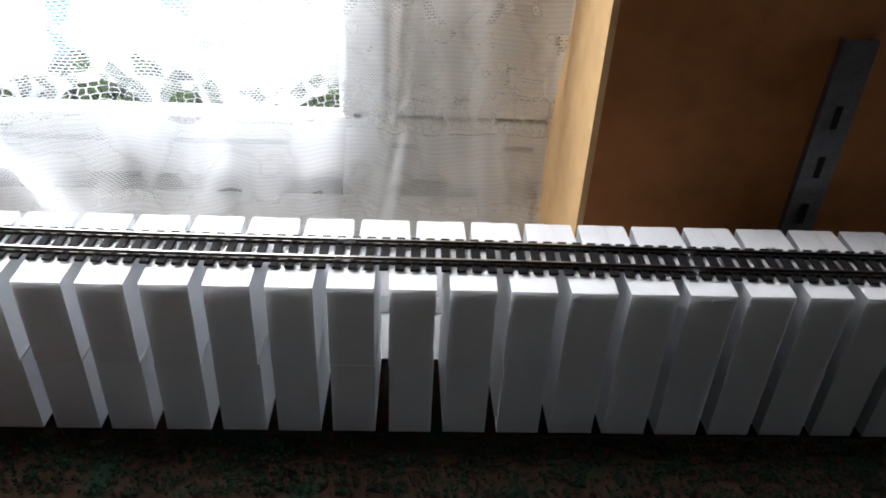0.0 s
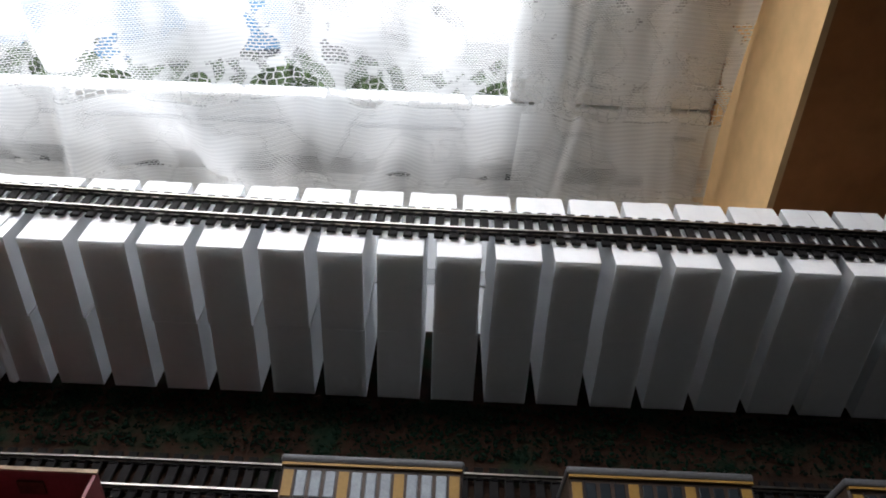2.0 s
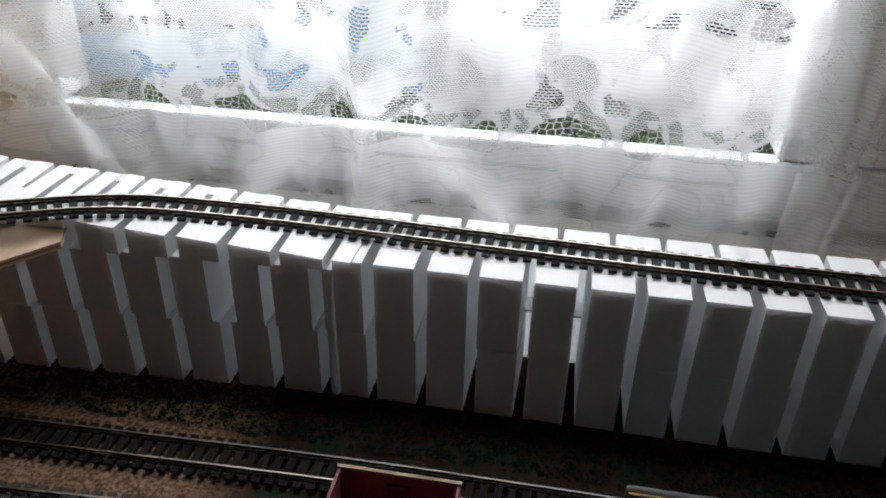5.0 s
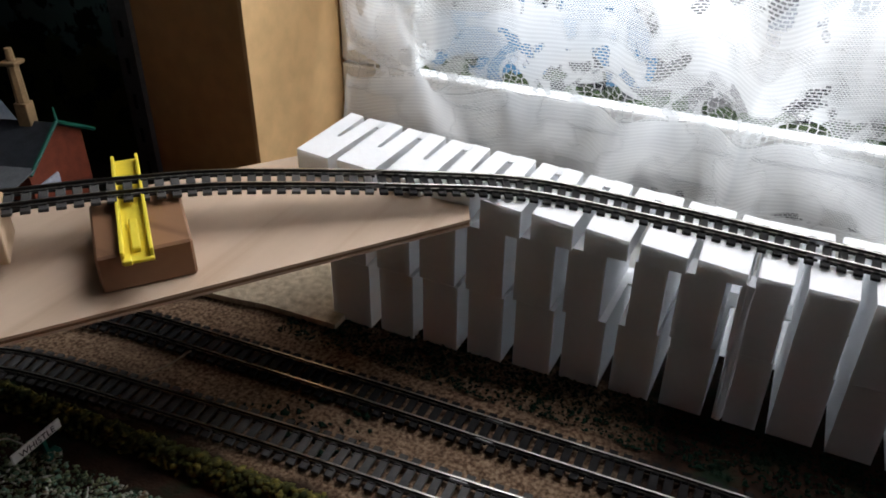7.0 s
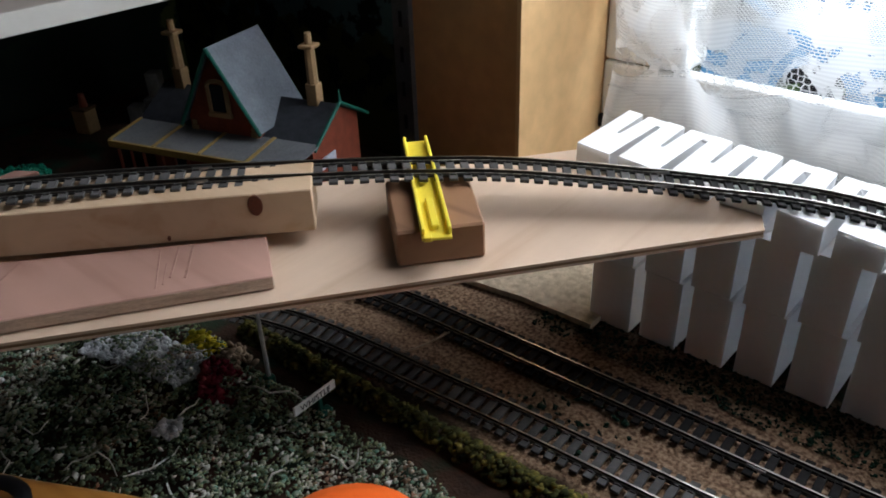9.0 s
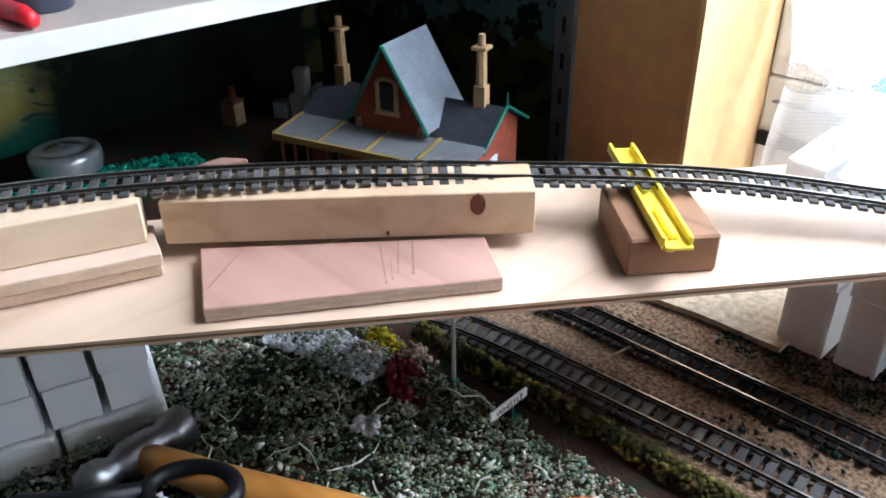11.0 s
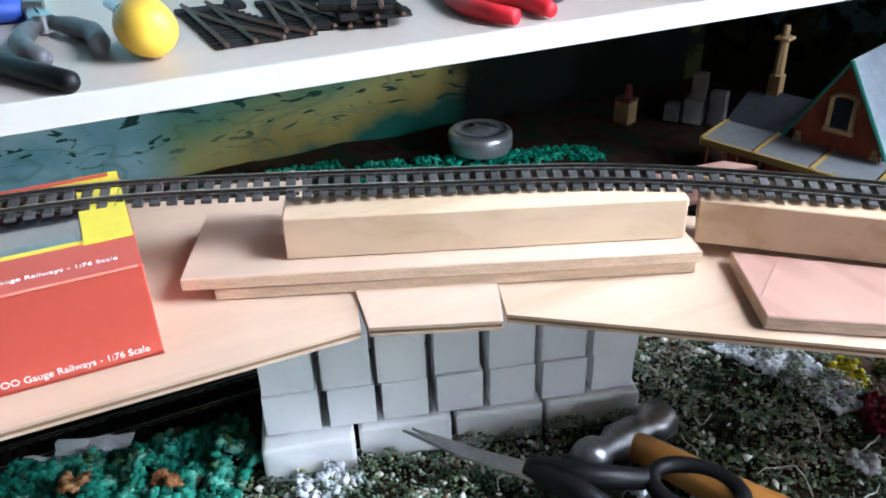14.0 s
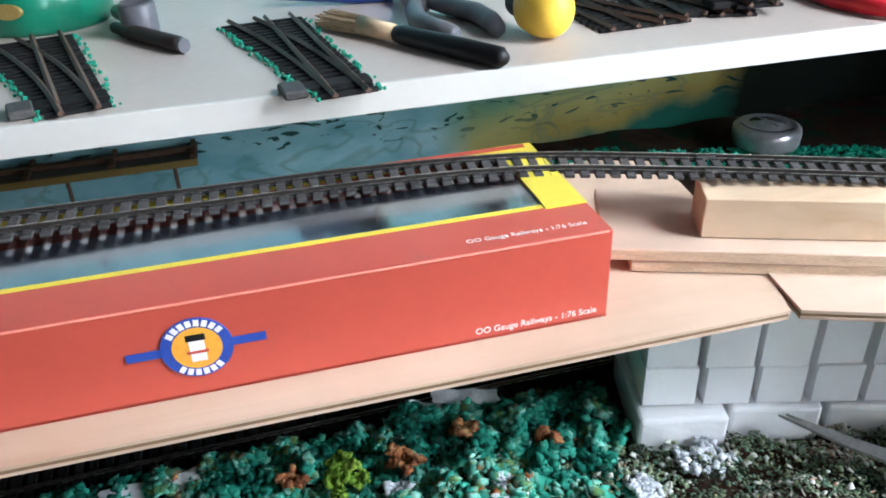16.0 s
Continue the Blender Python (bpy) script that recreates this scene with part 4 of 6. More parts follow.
kn = Vector((kd.y, -kd.x, 0))
for f, r, z in ((0.845, 0.0050, 0.1351), (0.60, 0.0012, 0.1205)):
    c = Vector((-0.787, 0.012, 0)) + kd * 0.1855 * f + kn * 0.0001
    mk = Matrix.Translation((c.x, c.y, z)) @ Matrix.Rotation(math.atan2(kd.y, kd.x), 4, "Z") @ Matrix.Rotation(radians(90), 4, "X") @ Matrix.Diagonal((0.8, 1.25, 1, 1))
    part("knot", cyl(r, r * 0.9, 0.0012, n=16, m=mk), M_KNOT, plank, "dark reddish knot")
M_PINK_EDGE = mat("pinkish_ply_edge", (0.50, 0.37, 0.28), 0.85, var=0.35, scale=60, stretch=(1, 1, 8), bump=0.5)
pinkb = oriented("pink_board", [(-0.722, -0.004), (-0.646, 0.108), (-0.679, 0.130), (-0.772, 0.022)], 0.1104, 0.1176, M_PINK, "pinkish plywood board with saw marks and pencil lines", "board", M_PINK_EDGE)
M_MARK = mat("dark_saw_mark", (0.30, 0.17, 0.135), 0.8, var=0.3, scale=90)
for f0, f1, g0, g1, w in ((0.605, 0.625, 0.12, 0.92, 0.0009), (0.655, 0.690, 0.30, 0.95, 0.0011), (0.705, 0.740, 0.25, 0.95, 0.0013), (0.63, 0.645, 0.18, 0.60, 0.0006), (0.02, 0.15, 0.30, 0.95, 0.0007)):
    def onp(f, g):
        e = Vector((-0.722, -0.004, 0)).lerp(Vector((-0.646, 0.108, 0)), f)
        q = Vector((-0.772, 0.022, 0)).lerp(Vector((-0.679, 0.130, 0)), f)
        return e.lerp(q, g)
    a, b = onp(f0, g0), onp(f1, g1)
    d = b - a
    part("saw_mark", box(d.length, w, 0.0002, m=Matrix.Translation(((a.x + b.x) / 2, (a.y + b.y) / 2, 0.1178)) @ Matrix.Rotation(math.atan2(d.y, d.x), 4, "Z")), M_MARK, pinkb)
shard = thing("wood_shard", "pink splintered wood shard behind the track", "wood shard", pose(-0.835, 0.060, 0.1255, 0, -14, 55))
bm = prism([(-0.03, -0.008), (0.028, -0.005), (0.012, 0.009), (-0.03, 0.008)], -0.003, 0.003, bevel=0.0006)
part("shard_body", bm, M_PINK, shard)
part("shard_prop", box(0.02, 0.012, 0.012, (-0.012, 0, -0.0095), 0.001), M_PINK, shard)

block = oriented("wood_block", [(-0.6125, 0.158), (-0.585, 0.193), (-0.628, 0.231), (-0.657, 0.196)], PLY_Z + 0.0002, 0.1302, M_BROWN, "dark brown hardwood block standing on the plywood", "wood block", bevel=0.0012)

yg = thing("track_gauge_clip", "yellow plastic rerailing ramp lying under the track", "plastic ramp", pose(-0.6345, 0.2035, 0.1304, 0, 0, 138))
bm = box(0.116, 0.0145, 0.0016, (0, 0, 0.0010), 0.0003)
part("base", bm, M_YELLOW, yg)
for s in (-1, 1):
    part("side_wall", box(0.112, 0.0018, 0.0045, (0, s * 0.0064, 0.0038), 0.0004), M_YELLOW, yg)
part("centre_rib", box(0.03, 0.004, 0.003, (-0.036, 0, 0.0032), 0.0006), M_YELLOW, yg)
part("end_tab", box(0.004, 0.004, 0.0025, (-0.0585, 0.0045, 0.0022), 0.0004), M_YELLOW, yg)


# ---- red box ----
def text_mesh(body, size, material, parent, m, name="lettering"):
    cu = bpy.data.curves.new(name, "FONT")
    cu.body, cu.size, cu.extrude, cu.align_x = body, size, 0.0001, "CENTER"
    tmp = new("tmp_text", cu)
    me = bpy.data.meshes.new_from_object(tmp.evaluated_get(bpy.context.evaluated_depsgraph_get()))
    bpy.data.objects.remove(tmp)
    me.materials.append(material)
    ob = new(name, me)
    ob.parent = parent
    ob.matrix_basis = m
    return ob


def red_box():
    t = thing("model_box", "red and yellow card box with a clear film window", "box", pose(-0.87675, -0.412, PLY_Z))
    # local: x across, y along; open frame on top under film
    L, W = 0.336, 0.1025
    x0, x1, y0, y1 = -W / 2, W / 2, -L / 2, L / 2
    part("base", box(W, L, 0.0012, (0, 0, 0.001)), M_RED_BOX, t)
    part("front_panel", box(0.0012, L, 0.0448, (x1 - 0.0006, 0, 0.0230), 0.0004), M_RED_BOX, t)
    mm = Matrix.Translation((x1 - 0.0145, 0, 0.0452)) @ Matrix.Rotation(radians(-90), 4, "Y")
    part("top_panel", box(0.0011, L - 0.001, 0.0280, m=mm), M_RED_BOX, t)
    part("fold_line", box(0.0008, L - 0.004, 0.0011, (x1 + 0.0002, 0, 0.0452), 0.0003), mat("worn_red_fold", (0.75, 0.25, 0.18), 0.5, var=0.1), t, "worn pale fold")
    part("back_panel", box(0.0012, L, 0.044, (x0 + 0.0006, 0, 0.0225)), M_RED_BOX, t)
    for yy in (y0 + 0.0006, y1 - 0.0006):
        part("end_panel", box(W - 0.003, 0.0012, 0.042, (0, yy, 0.0220), 0.0003), M_RED_BOX, t)
    zt = 0.0455
    part("top_border", box(0.0035, L - 0.002, 0.0008, (x1 - 0.0300, 0, zt)), M_YELLOW_CARD, t)
    part("top_border", box(W - 0.028, 0.020, 0.0008, (-0.013, y1 - 0.0105, zt + 0.0006)), M_YELLOW_CARD, t)
    part("top_border", box(W - 0.028, 0.020, 0.0008, (-0.013, y0 + 0.0105, zt + 0.0006)), M_YELLOW_CARD, t)
    part("top_border", box(0.012, L - 0.002, 0.0008, (x0 + 0.007, 0, zt + 0.0003)), M_YELLOW_CARD, t)
    part("red_stripe", box(0.004, L - 0.01, 0.0003, (x0 + 0.0045, 0, zt + 0.0013)), M_RED_BOX, t)
    part("white_stripe", box(0.002, 0.06, 0.0003, (x0 + 0.0085, 0.10, zt + 0.0013)), M_WHITE_INK, t)
    part("film", box(0.0575, L - 0.042, 0.0004, (-0.0078, 0, zt - 0.0008)), M_FILM, t, "clear glossy plastic film")
    M_TRAY = mat("grey_blue_tray", (0.30, 0.36, 0.45), 0.35, var=0.12, scale=20, coat=0.4)
    part("inner_tray", box(W - 0.012, L - 0.012, 0.002, (0, 0, 0.030), 0.0006), M_TRAY, t, "grey blue inner tray")
    part("inner_tray_rim", box(0.020, 0.07, 0.010, (-0.008, 0.11, 0.036), 0.003, 2), mat("dark_model_body", (0.05, 0.045, 0.045), 0.4, var=0.3), t, "dark model under film")
    # emblem as plain shapes: ring, disc, bar
    rx = Matrix.Translation((x1 + 0.0004, -0.010, 0.0240)) @ Matrix.Rotation(radians(90), 4, "Z") @ Matrix.Rotation(radians(90), 4, "X") @ Matrix.Diagonal((0.9, 0.9, 1, 1))
    part("emblem_bar", box(0.060, 0.0042, 0.0004, m=rx), M_BLUE_INK, t)
    ring = cyl(0.0155, 0.0155, 0.0007, n=36, m=rx)
    part("emblem_ring", ring, M_BLUE_INK, t)
    part("emblem_disc", cyl(0.0108, 0.0108, 0.0010, n=32, m=rx), M_ORANGE_INK, t)
    part("emblem_core", box(0.0075, 0.013, 0.0013, m=rx @ Matrix.Translation((0, -0.001, 0)), bevel=0.0005), M_WHITE_INK, t)
    part("emblem_core", box(0.0085, 0.0035, 0.0016, m=rx @ Matrix.Translation((0, 0.0055, 0)), bevel=0.0003), M_BLACK, t)
    part("emblem_core", box(0.0095, 0.0018, 0.0016, m=rx @ Matrix.Translation((0, -0.002, 0)), bevel=0.0003), M_RED_BOX, t)
    for a0, n in ((90, 8), (270, 6)):
        for k in range(n):
            a = radians(a0 + (k - (n - 1) / 2) * 15)
            part("emblem_bar", box(0.0024, 0.0032, 0.0011, m=rx @ Matrix.Translation((0.0131 * math.cos(a), 0.0131 * math.sin(a), 0)) @ Matrix.Rotation(a - radians(90), 4, "Z")), M_WHITE_INK, t)
    for yy, zz, sz in ((y1 - 0.034, 0.0038, 0.0044),):
        text_mesh("OO Gauge Railways - 1:76 Scale", sz, M_WHITE_INK, t, Matrix.Translation((x1 + 0.0001, yy, zz)) @ Matrix.Rotation(radians(90), 4, "Z") @ Matrix.Rotation(radians(90), 4, "X"))
    text_mesh("OO Gauge Railways - 1:76 Scale", 0.0042, M_WHITE_INK, t, mm @ Matrix.Translation((0.0007, y1 - 0.036, -0.0065)) @ Matrix.Rotation(radians(90), 4, "Z") @ Matrix.Rotation(radians(90), 4, "X"))


red_box()


# ---- shelf ----
SHELF_Z, SHELF_X = 0.1930, -0.943
shelf = thing("wall_shelf", "long pale laminate shelf with white edging", "shelf")
part("board", box(abs(WALL_X - SHELF_X) - 0.006, 1.95, 0.0150, ((WALL_X + SHELF_X) / 2, -0.555, SHELF_Z - 0.0075)), M_SHELF, shelf)
part("edging", box(0.003, 1.95, 0.0156, (SHELF_X - 0.0015, -0.555, SHELF_Z - 0.0075), 0.0004), M_SHELF_EDGE, shelf, "white front edging")


def turnout(x, y, rz, length, label, spread=0.026, grey=True, z=SHELF_Z):
    """A loose set of points: fan of sleepers, two stock rails, two inner rails."""
    t = thing("track_points", label, "track points", pose(x, y, z, 0, 0, rz), "loose track on the shelf")
    n = int(length / 0.0078)
    me_m = M_SLEEPER
    for i in range(n):
        f = (i + 0.5) / n
        w = 0.030 + spread * f
        part("sleeper", box(0.0042, w, 0.002, (length * f, spread * f / 2, 0.001), 0.0003), me_m, t)
    M_R = M_RUST
    def rail(y0, y1, bow=0.0, f0=0.0, f1=1.0):
        pts = []
        for k in range(9):
            f = f0 + (f1 - f0) * k / 8
            pts.append((length * (f * 1.04 - 0.02), y0 + (y1 - y0) * f + bow * f * f, 0.0032))
        part("rail", tube(pts, 0.0017, 4), M_R, t)
    g = GAUGE / 2
    rail(-g, -g)
    rail(g, g, 0.0, 0.1)
    rail(-g, -g + spread * 0.2, spread * 0.8, 0.05)
    rail(g, g + spread * 0.2, spread * 0.8)
    part("tie_bar", box(0.012, 0.040, 0.0028, (length * 0.12, 0.004, 0.0015), 0.0004), M_SLEEPER, t)
    part("motor_box", box(0.018, 0.012, 0.0045, (length * 0.1, 0.025, 0.0023), 0.001), M_SLEEPER_GREY if grey else M_SLEEPER, t)
    if grey:
        rnd = random.Random(int(abs(y) * 1e4))
        bm = bmesh.new()
        for i in range(150):
            f = rnd.random()
            e = -0.0165 if rnd.random() < 0.35 else 0.0165 + spread * f
            bmesh.ops.create_icosphere(bm, subdivisions=1, radius=rnd.uniform(0.0006, 0.0016), matrix=Matrix.Translation((length * f, e + rnd.gauss(0, 0.0012), rnd.uniform(0.0008, 0.002))))
        part("flock_edge", bm, M_FLOCK_EDGE, t, "bright green flock along the sleeper ends")["kind"] = "stuff"
    return t


M_FLOCK_EDGE = mat("green_flock_edge", (0.02, 0.24, 0.15), 0.9, var=0.4, scale=300)
M_RUST = mat("tarnished_rail", (0.11, 0.062, 0.042), 0.5, 0.2, 0.3, 60)
turnout(-0.928, -0.338, 187, 0.172, "loose tarnished track points lying on the shelf", 0.024)
turnout(-0.950, -0.466, 194, 0.165, "loose tarnished track points lying on the shelf", 0.026)
turnout(-1.105, -0.168, 3, 0.118, "loose dark track points lying on the shelf", 0.034, False)
turnout(-1.10, -0.112, -6, 0.10, "loose dark track points lying on the shelf", 0.03, False)
for k, (dx, dy, dz, rz) in enumerate(((0, 0, 0, 165), (0.004, 0.016, 0.0052, 172), (-0.002, 0.004, 0.0104, 160))):
    turnout(-0.990 + dx, -0.085 + dy, rz, 0.12, "loose dark track piece in a small pile on the shelf", 0.012, False, SHELF_Z + dz)

brush = thing("paint_brush", "paint brush with a black handle and pale bristles", "brush", pose(-0.941, -0.253, SHELF_Z + 0.0062, 0, 0, 211))
part("handle", tube([(0, 0, 0), (0.004, 0, 0), (0.03, 0, 0), (0.078, 0, 0), (0.085, 0, 0)], [0.003, 0.0058, 0.0062, 0.0058, 0.0048], 14), M_BLACK, brush, smooth=True)
part("ferrule", tube([(0.084, 0, 0), (0.10, 0, 0), (0.115, 0, 0)], [0.0052, 0.0058, 0.0066], 14), mat("pale_wood_collar", (0.62, 0.45, 0.28), 0.5, var=0.12), brush, "pale wooden collar", True)
bm = bmesh.new()
rnd = random.Random(8)
for i in range(90):
    a, r = rnd.uniform(0, 6.28), 0.006 * math.sqrt(rnd.random())
    p0 = Vector((0.113, r * math.cos(a), r * math.sin(a)))
    p1 = Vector((0.150 + rnd.uniform(-0.006, 0.004), 1.5 * r * math.cos(a), max(-0.005, 1.1 * r * math.sin(a) - 0.001)))
    tube([p0, (p0 + p1) / 2, p1], 0.0006, 4, bm)
part("bristles", bm, mat("pale_bristle", (0.55, 0.42, 0.26), 0.8, var=0.3, scale=200), brush, "pale bristles")

bulb = thing("screwdriver", "stubby screwdriver with a round yellow handle", "screwdriver", pose(-0.994, -0.211, SHELF_Z + 0.0165, 90, 0, -80))
part("handle", revolve([(0.004, -0.018), (0.010, -0.0165), (0.0148, -0.010), (0.0165, 0.0), (0.0155, 0.010), (0.011, 0.018)], 28), mat("yellow_handle", (0.82, 0.52, 0.06), 0.35, var=0.05), bulb, smooth=True)
part("collar", cyl(0.011, 0.010, 0.012, (0, 0, 0.024)), M_BLACK, bulb)
part("shaft", cyl(0.003, 0.003, 0.05, (0, 0, 0.055), 12), M_STEEL, bulb)


def pliers(x, y, rz, grip, label):
    t = thing("pliers", label, "pliers", pose(x, y, SHELF_Z + 0.0065, 0, 0, rz))
    for s in (-1, 1):
        part("grip", tube([(0.0, s * 0.004, 0), (-0.02, s * 0.013, 0), (-0.045, s * 0.020, 0), (-0.07, s * 0.0185, 0), (-0.088, s * 0.014, 0)], [0.004, 0.0062, 0.0064, 0.0062, 0.0050], 12), grip, t, smooth=True)
        part("jaw", prism([(0.0, s * 0.0005), (0.0, s * 0.008), (0.018, s * 0.007), (0.045, s * 0.002), (0.045, s * 0.0003)], -0.004, 0.004, bevel=0.0005), M_STEEL, t)
    part("pivot", cyl(0.006, 0.006, 0.011, n=18), M_STEEL, t)
    return t


M_REDGRIP = mat("red_rubber_grip", (0.55, 0.02, 0.03), 0.35, var=0.1, scale=60)
M_GREYGRIP = mat("grey_rubber_grip", (0.10, 0.10, 0.11), 0.4, var=0.2, scale=60)
pliers(-1.036, -0.003, 190, M_REDGRIP, "pliers with bright red grips on the shelf")
pliers(-1.085, -0.264, 188, M_GREYGRIP, "pliers with grey grips on the shelf")
mug = thing("dark_jar", "dark round jar standing on the shelf", "jar", pose(-1.008, 0.052, SHELF_Z))
part("jar_body", revolve([(0.018, 0), (0.020, 0.002), (0.021, 0.03), (0.020, 0.045), (0.016, 0.05)], 24), mat("dark_blue_grey_glaze", (0.05, 0.055, 0.08), 0.3, var=0.15), mug, smooth=True)

gt = thing("green_tin", "dark green decorated round tin on the shelf", "tin", pose(-1.165, -0.515, SHELF_Z))
M_GREEN_TIN = mat("green_enamel", (0.01, 0.16, 0.09), 0.3, var=0.15, scale=40, coat=0.4)
part("tin_body", revolve([(0.044, 0), (0.046, 0.002), (0.046, 0.030), (0.044, 0.032)], 36), M_GREEN_TIN, gt, smooth=True)
part("lid", revolve([(0.047, 0.032), (0.048, 0.033), (0.048, 0.040), (0.044, 0.042)], 36), mat("gold_lid", (0.55, 0.42, 0.15), 0.35, 0.6, 0.2), gt, "gilt lid", True)
part("medallion", cyl(0.008, 0.007, 0.003, m=Matrix.Translation((0.044, -0.012, 0.017)) @ Matrix.Rotation(radians(-15), 4, "Z") @ Matrix.Rotation(radians(90), 4, "Y") @ Matrix.Diagonal((0.7, 1.3, 1, 1))), mat("gilt_medallion", (0.6, 0.42, 0.14), 0.35, 0.7, 0.15), gt)
tool = thing("knife_tool", "dark round-handled tool lying beside the green tin", "tool", pose(-1.042, -0.420, SHELF_Z + 0.0052, 0, 0, 215))
part("handle", tube([(0, 0, 0), (0.003, 0, 0), (0.05, 0, 0), (0.075, 0, 0)], [0.004, 0.0050, 0.0050, 0.0035], 14), mat("dark_brown_grip", (0.035, 0.025, 0.022), 0.5, var=0.3), tool, smooth=True)
part("end_cap", cyl(0.0042, 0.0042, 0.003, m=Matrix.Translation((-0.0015, 0, 0)) @ Matrix.Rotation(radians(90), 4, "Y")), M_GREYGRIP, tool)
pipe = thing("pipe_fitting", "dark grey pipe-shaped fitting lying on the shelf", "fitting", pose(-1.110, -0.452, SHELF_Z + 0.0105, 0, 0, 20))
part("stem", tube([(-0.035, 0, -0.004), (-0.01, 0, -0.001), (0.012, 0, 0)], [0.005, 0.0065, 0.008], 14), M_GREYGRIP, pipe, smooth=True)
part("bowl", revolve([(0.010, -0.0105), (0.0115, -0.006), (0.0115, 0.010), (0.0095, 0.012), (0.008, 0.006)], 22, m=Matrix.Translation((0.018, 0, 0))), M_GREYGRIP, pipe, smooth=True)
bt = thing("blue_tube", "blue tube with a silver cap on the shelf", "tube", pose(-1.13, -0.30, SHELF_Z + 0.0085, 0, 0, 80))
part("tube_body", tube([(-0.06, 0, 0), (0.0, 0, 0), (0.025, 0, 0)], [0.003, 0.0085, 0.0085], 16), M_BLUE_INK, bt, smooth=True)
part("cap", cyl(0.006, 0.005, 0.012, m=Matrix.Translation((0.032, 0, 0)) @ Matrix.Rotation(radians(90), 4, "Y")), M_STEEL, bt)


# ---- lid-shaped tin behind the track ----
rt = thing("round_tin", "round silver screw-top tin standing on the layout", "tin", pose(-1.150, 0.080, 0.0235))
M_TIN = mat("brushed_tin", (0.56, 0.58, 0.61), 0.27, 0.65, 0.15, 40)
part("tin_body", revolve([(0.028, 0), (0.030, 0.002), (0.0305, 0.018), (0.029, 0.0225), (0.024, 0.0250), (0.0235, 0.0240), (0.014, 0.0240), (0.0135, 0.0255), (0.004, 0.0262)], 40, m=Matrix.Diagonal((1.04, 1.04, 0.82, 1))), M_TIN, rt, smooth=True)
for k in range(5):
    part("raised_mark", box(0.007, 0.0014, 0.0008, (-0.010 + 0.005 * k, 0.002 * math.sin(k * 2), 0.0216), 0.0002), M_TIN, rt)


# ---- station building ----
# slate and canopy colours are darkened to stand in for the corner's shade
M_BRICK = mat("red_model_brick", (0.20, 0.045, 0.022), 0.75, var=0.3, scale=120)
M_SLATE = mat("shaded_grey_slate", (0.055, 0.060, 0.072), 0.6, var=0.35, scale=140)
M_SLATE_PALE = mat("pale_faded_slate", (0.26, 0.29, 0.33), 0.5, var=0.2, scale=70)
M_STONE = mat("buff_stone_card", (0.34, 0.22, 0.11), 0.7, var=0.2, scale=100)
M_GREENP = mat("green_trim_paint", (0.01, 0.10, 0.07), 0.5, var=0.2, scale=60)
M_CANOPY = mat("canopy_yellow_paint", (0.27, 0.18, 0.05), 0.55, var=0.15, scale=60)
M_CANOPY_GLASS = mat("shaded_grey_canopy", (0.115, 0.12, 0.125), 0.6, var=0.25, scale=70)
M_DARKWIN = mat("dark_model_window", (0.02, 0.025, 0.03), 0.2, var=0.2)


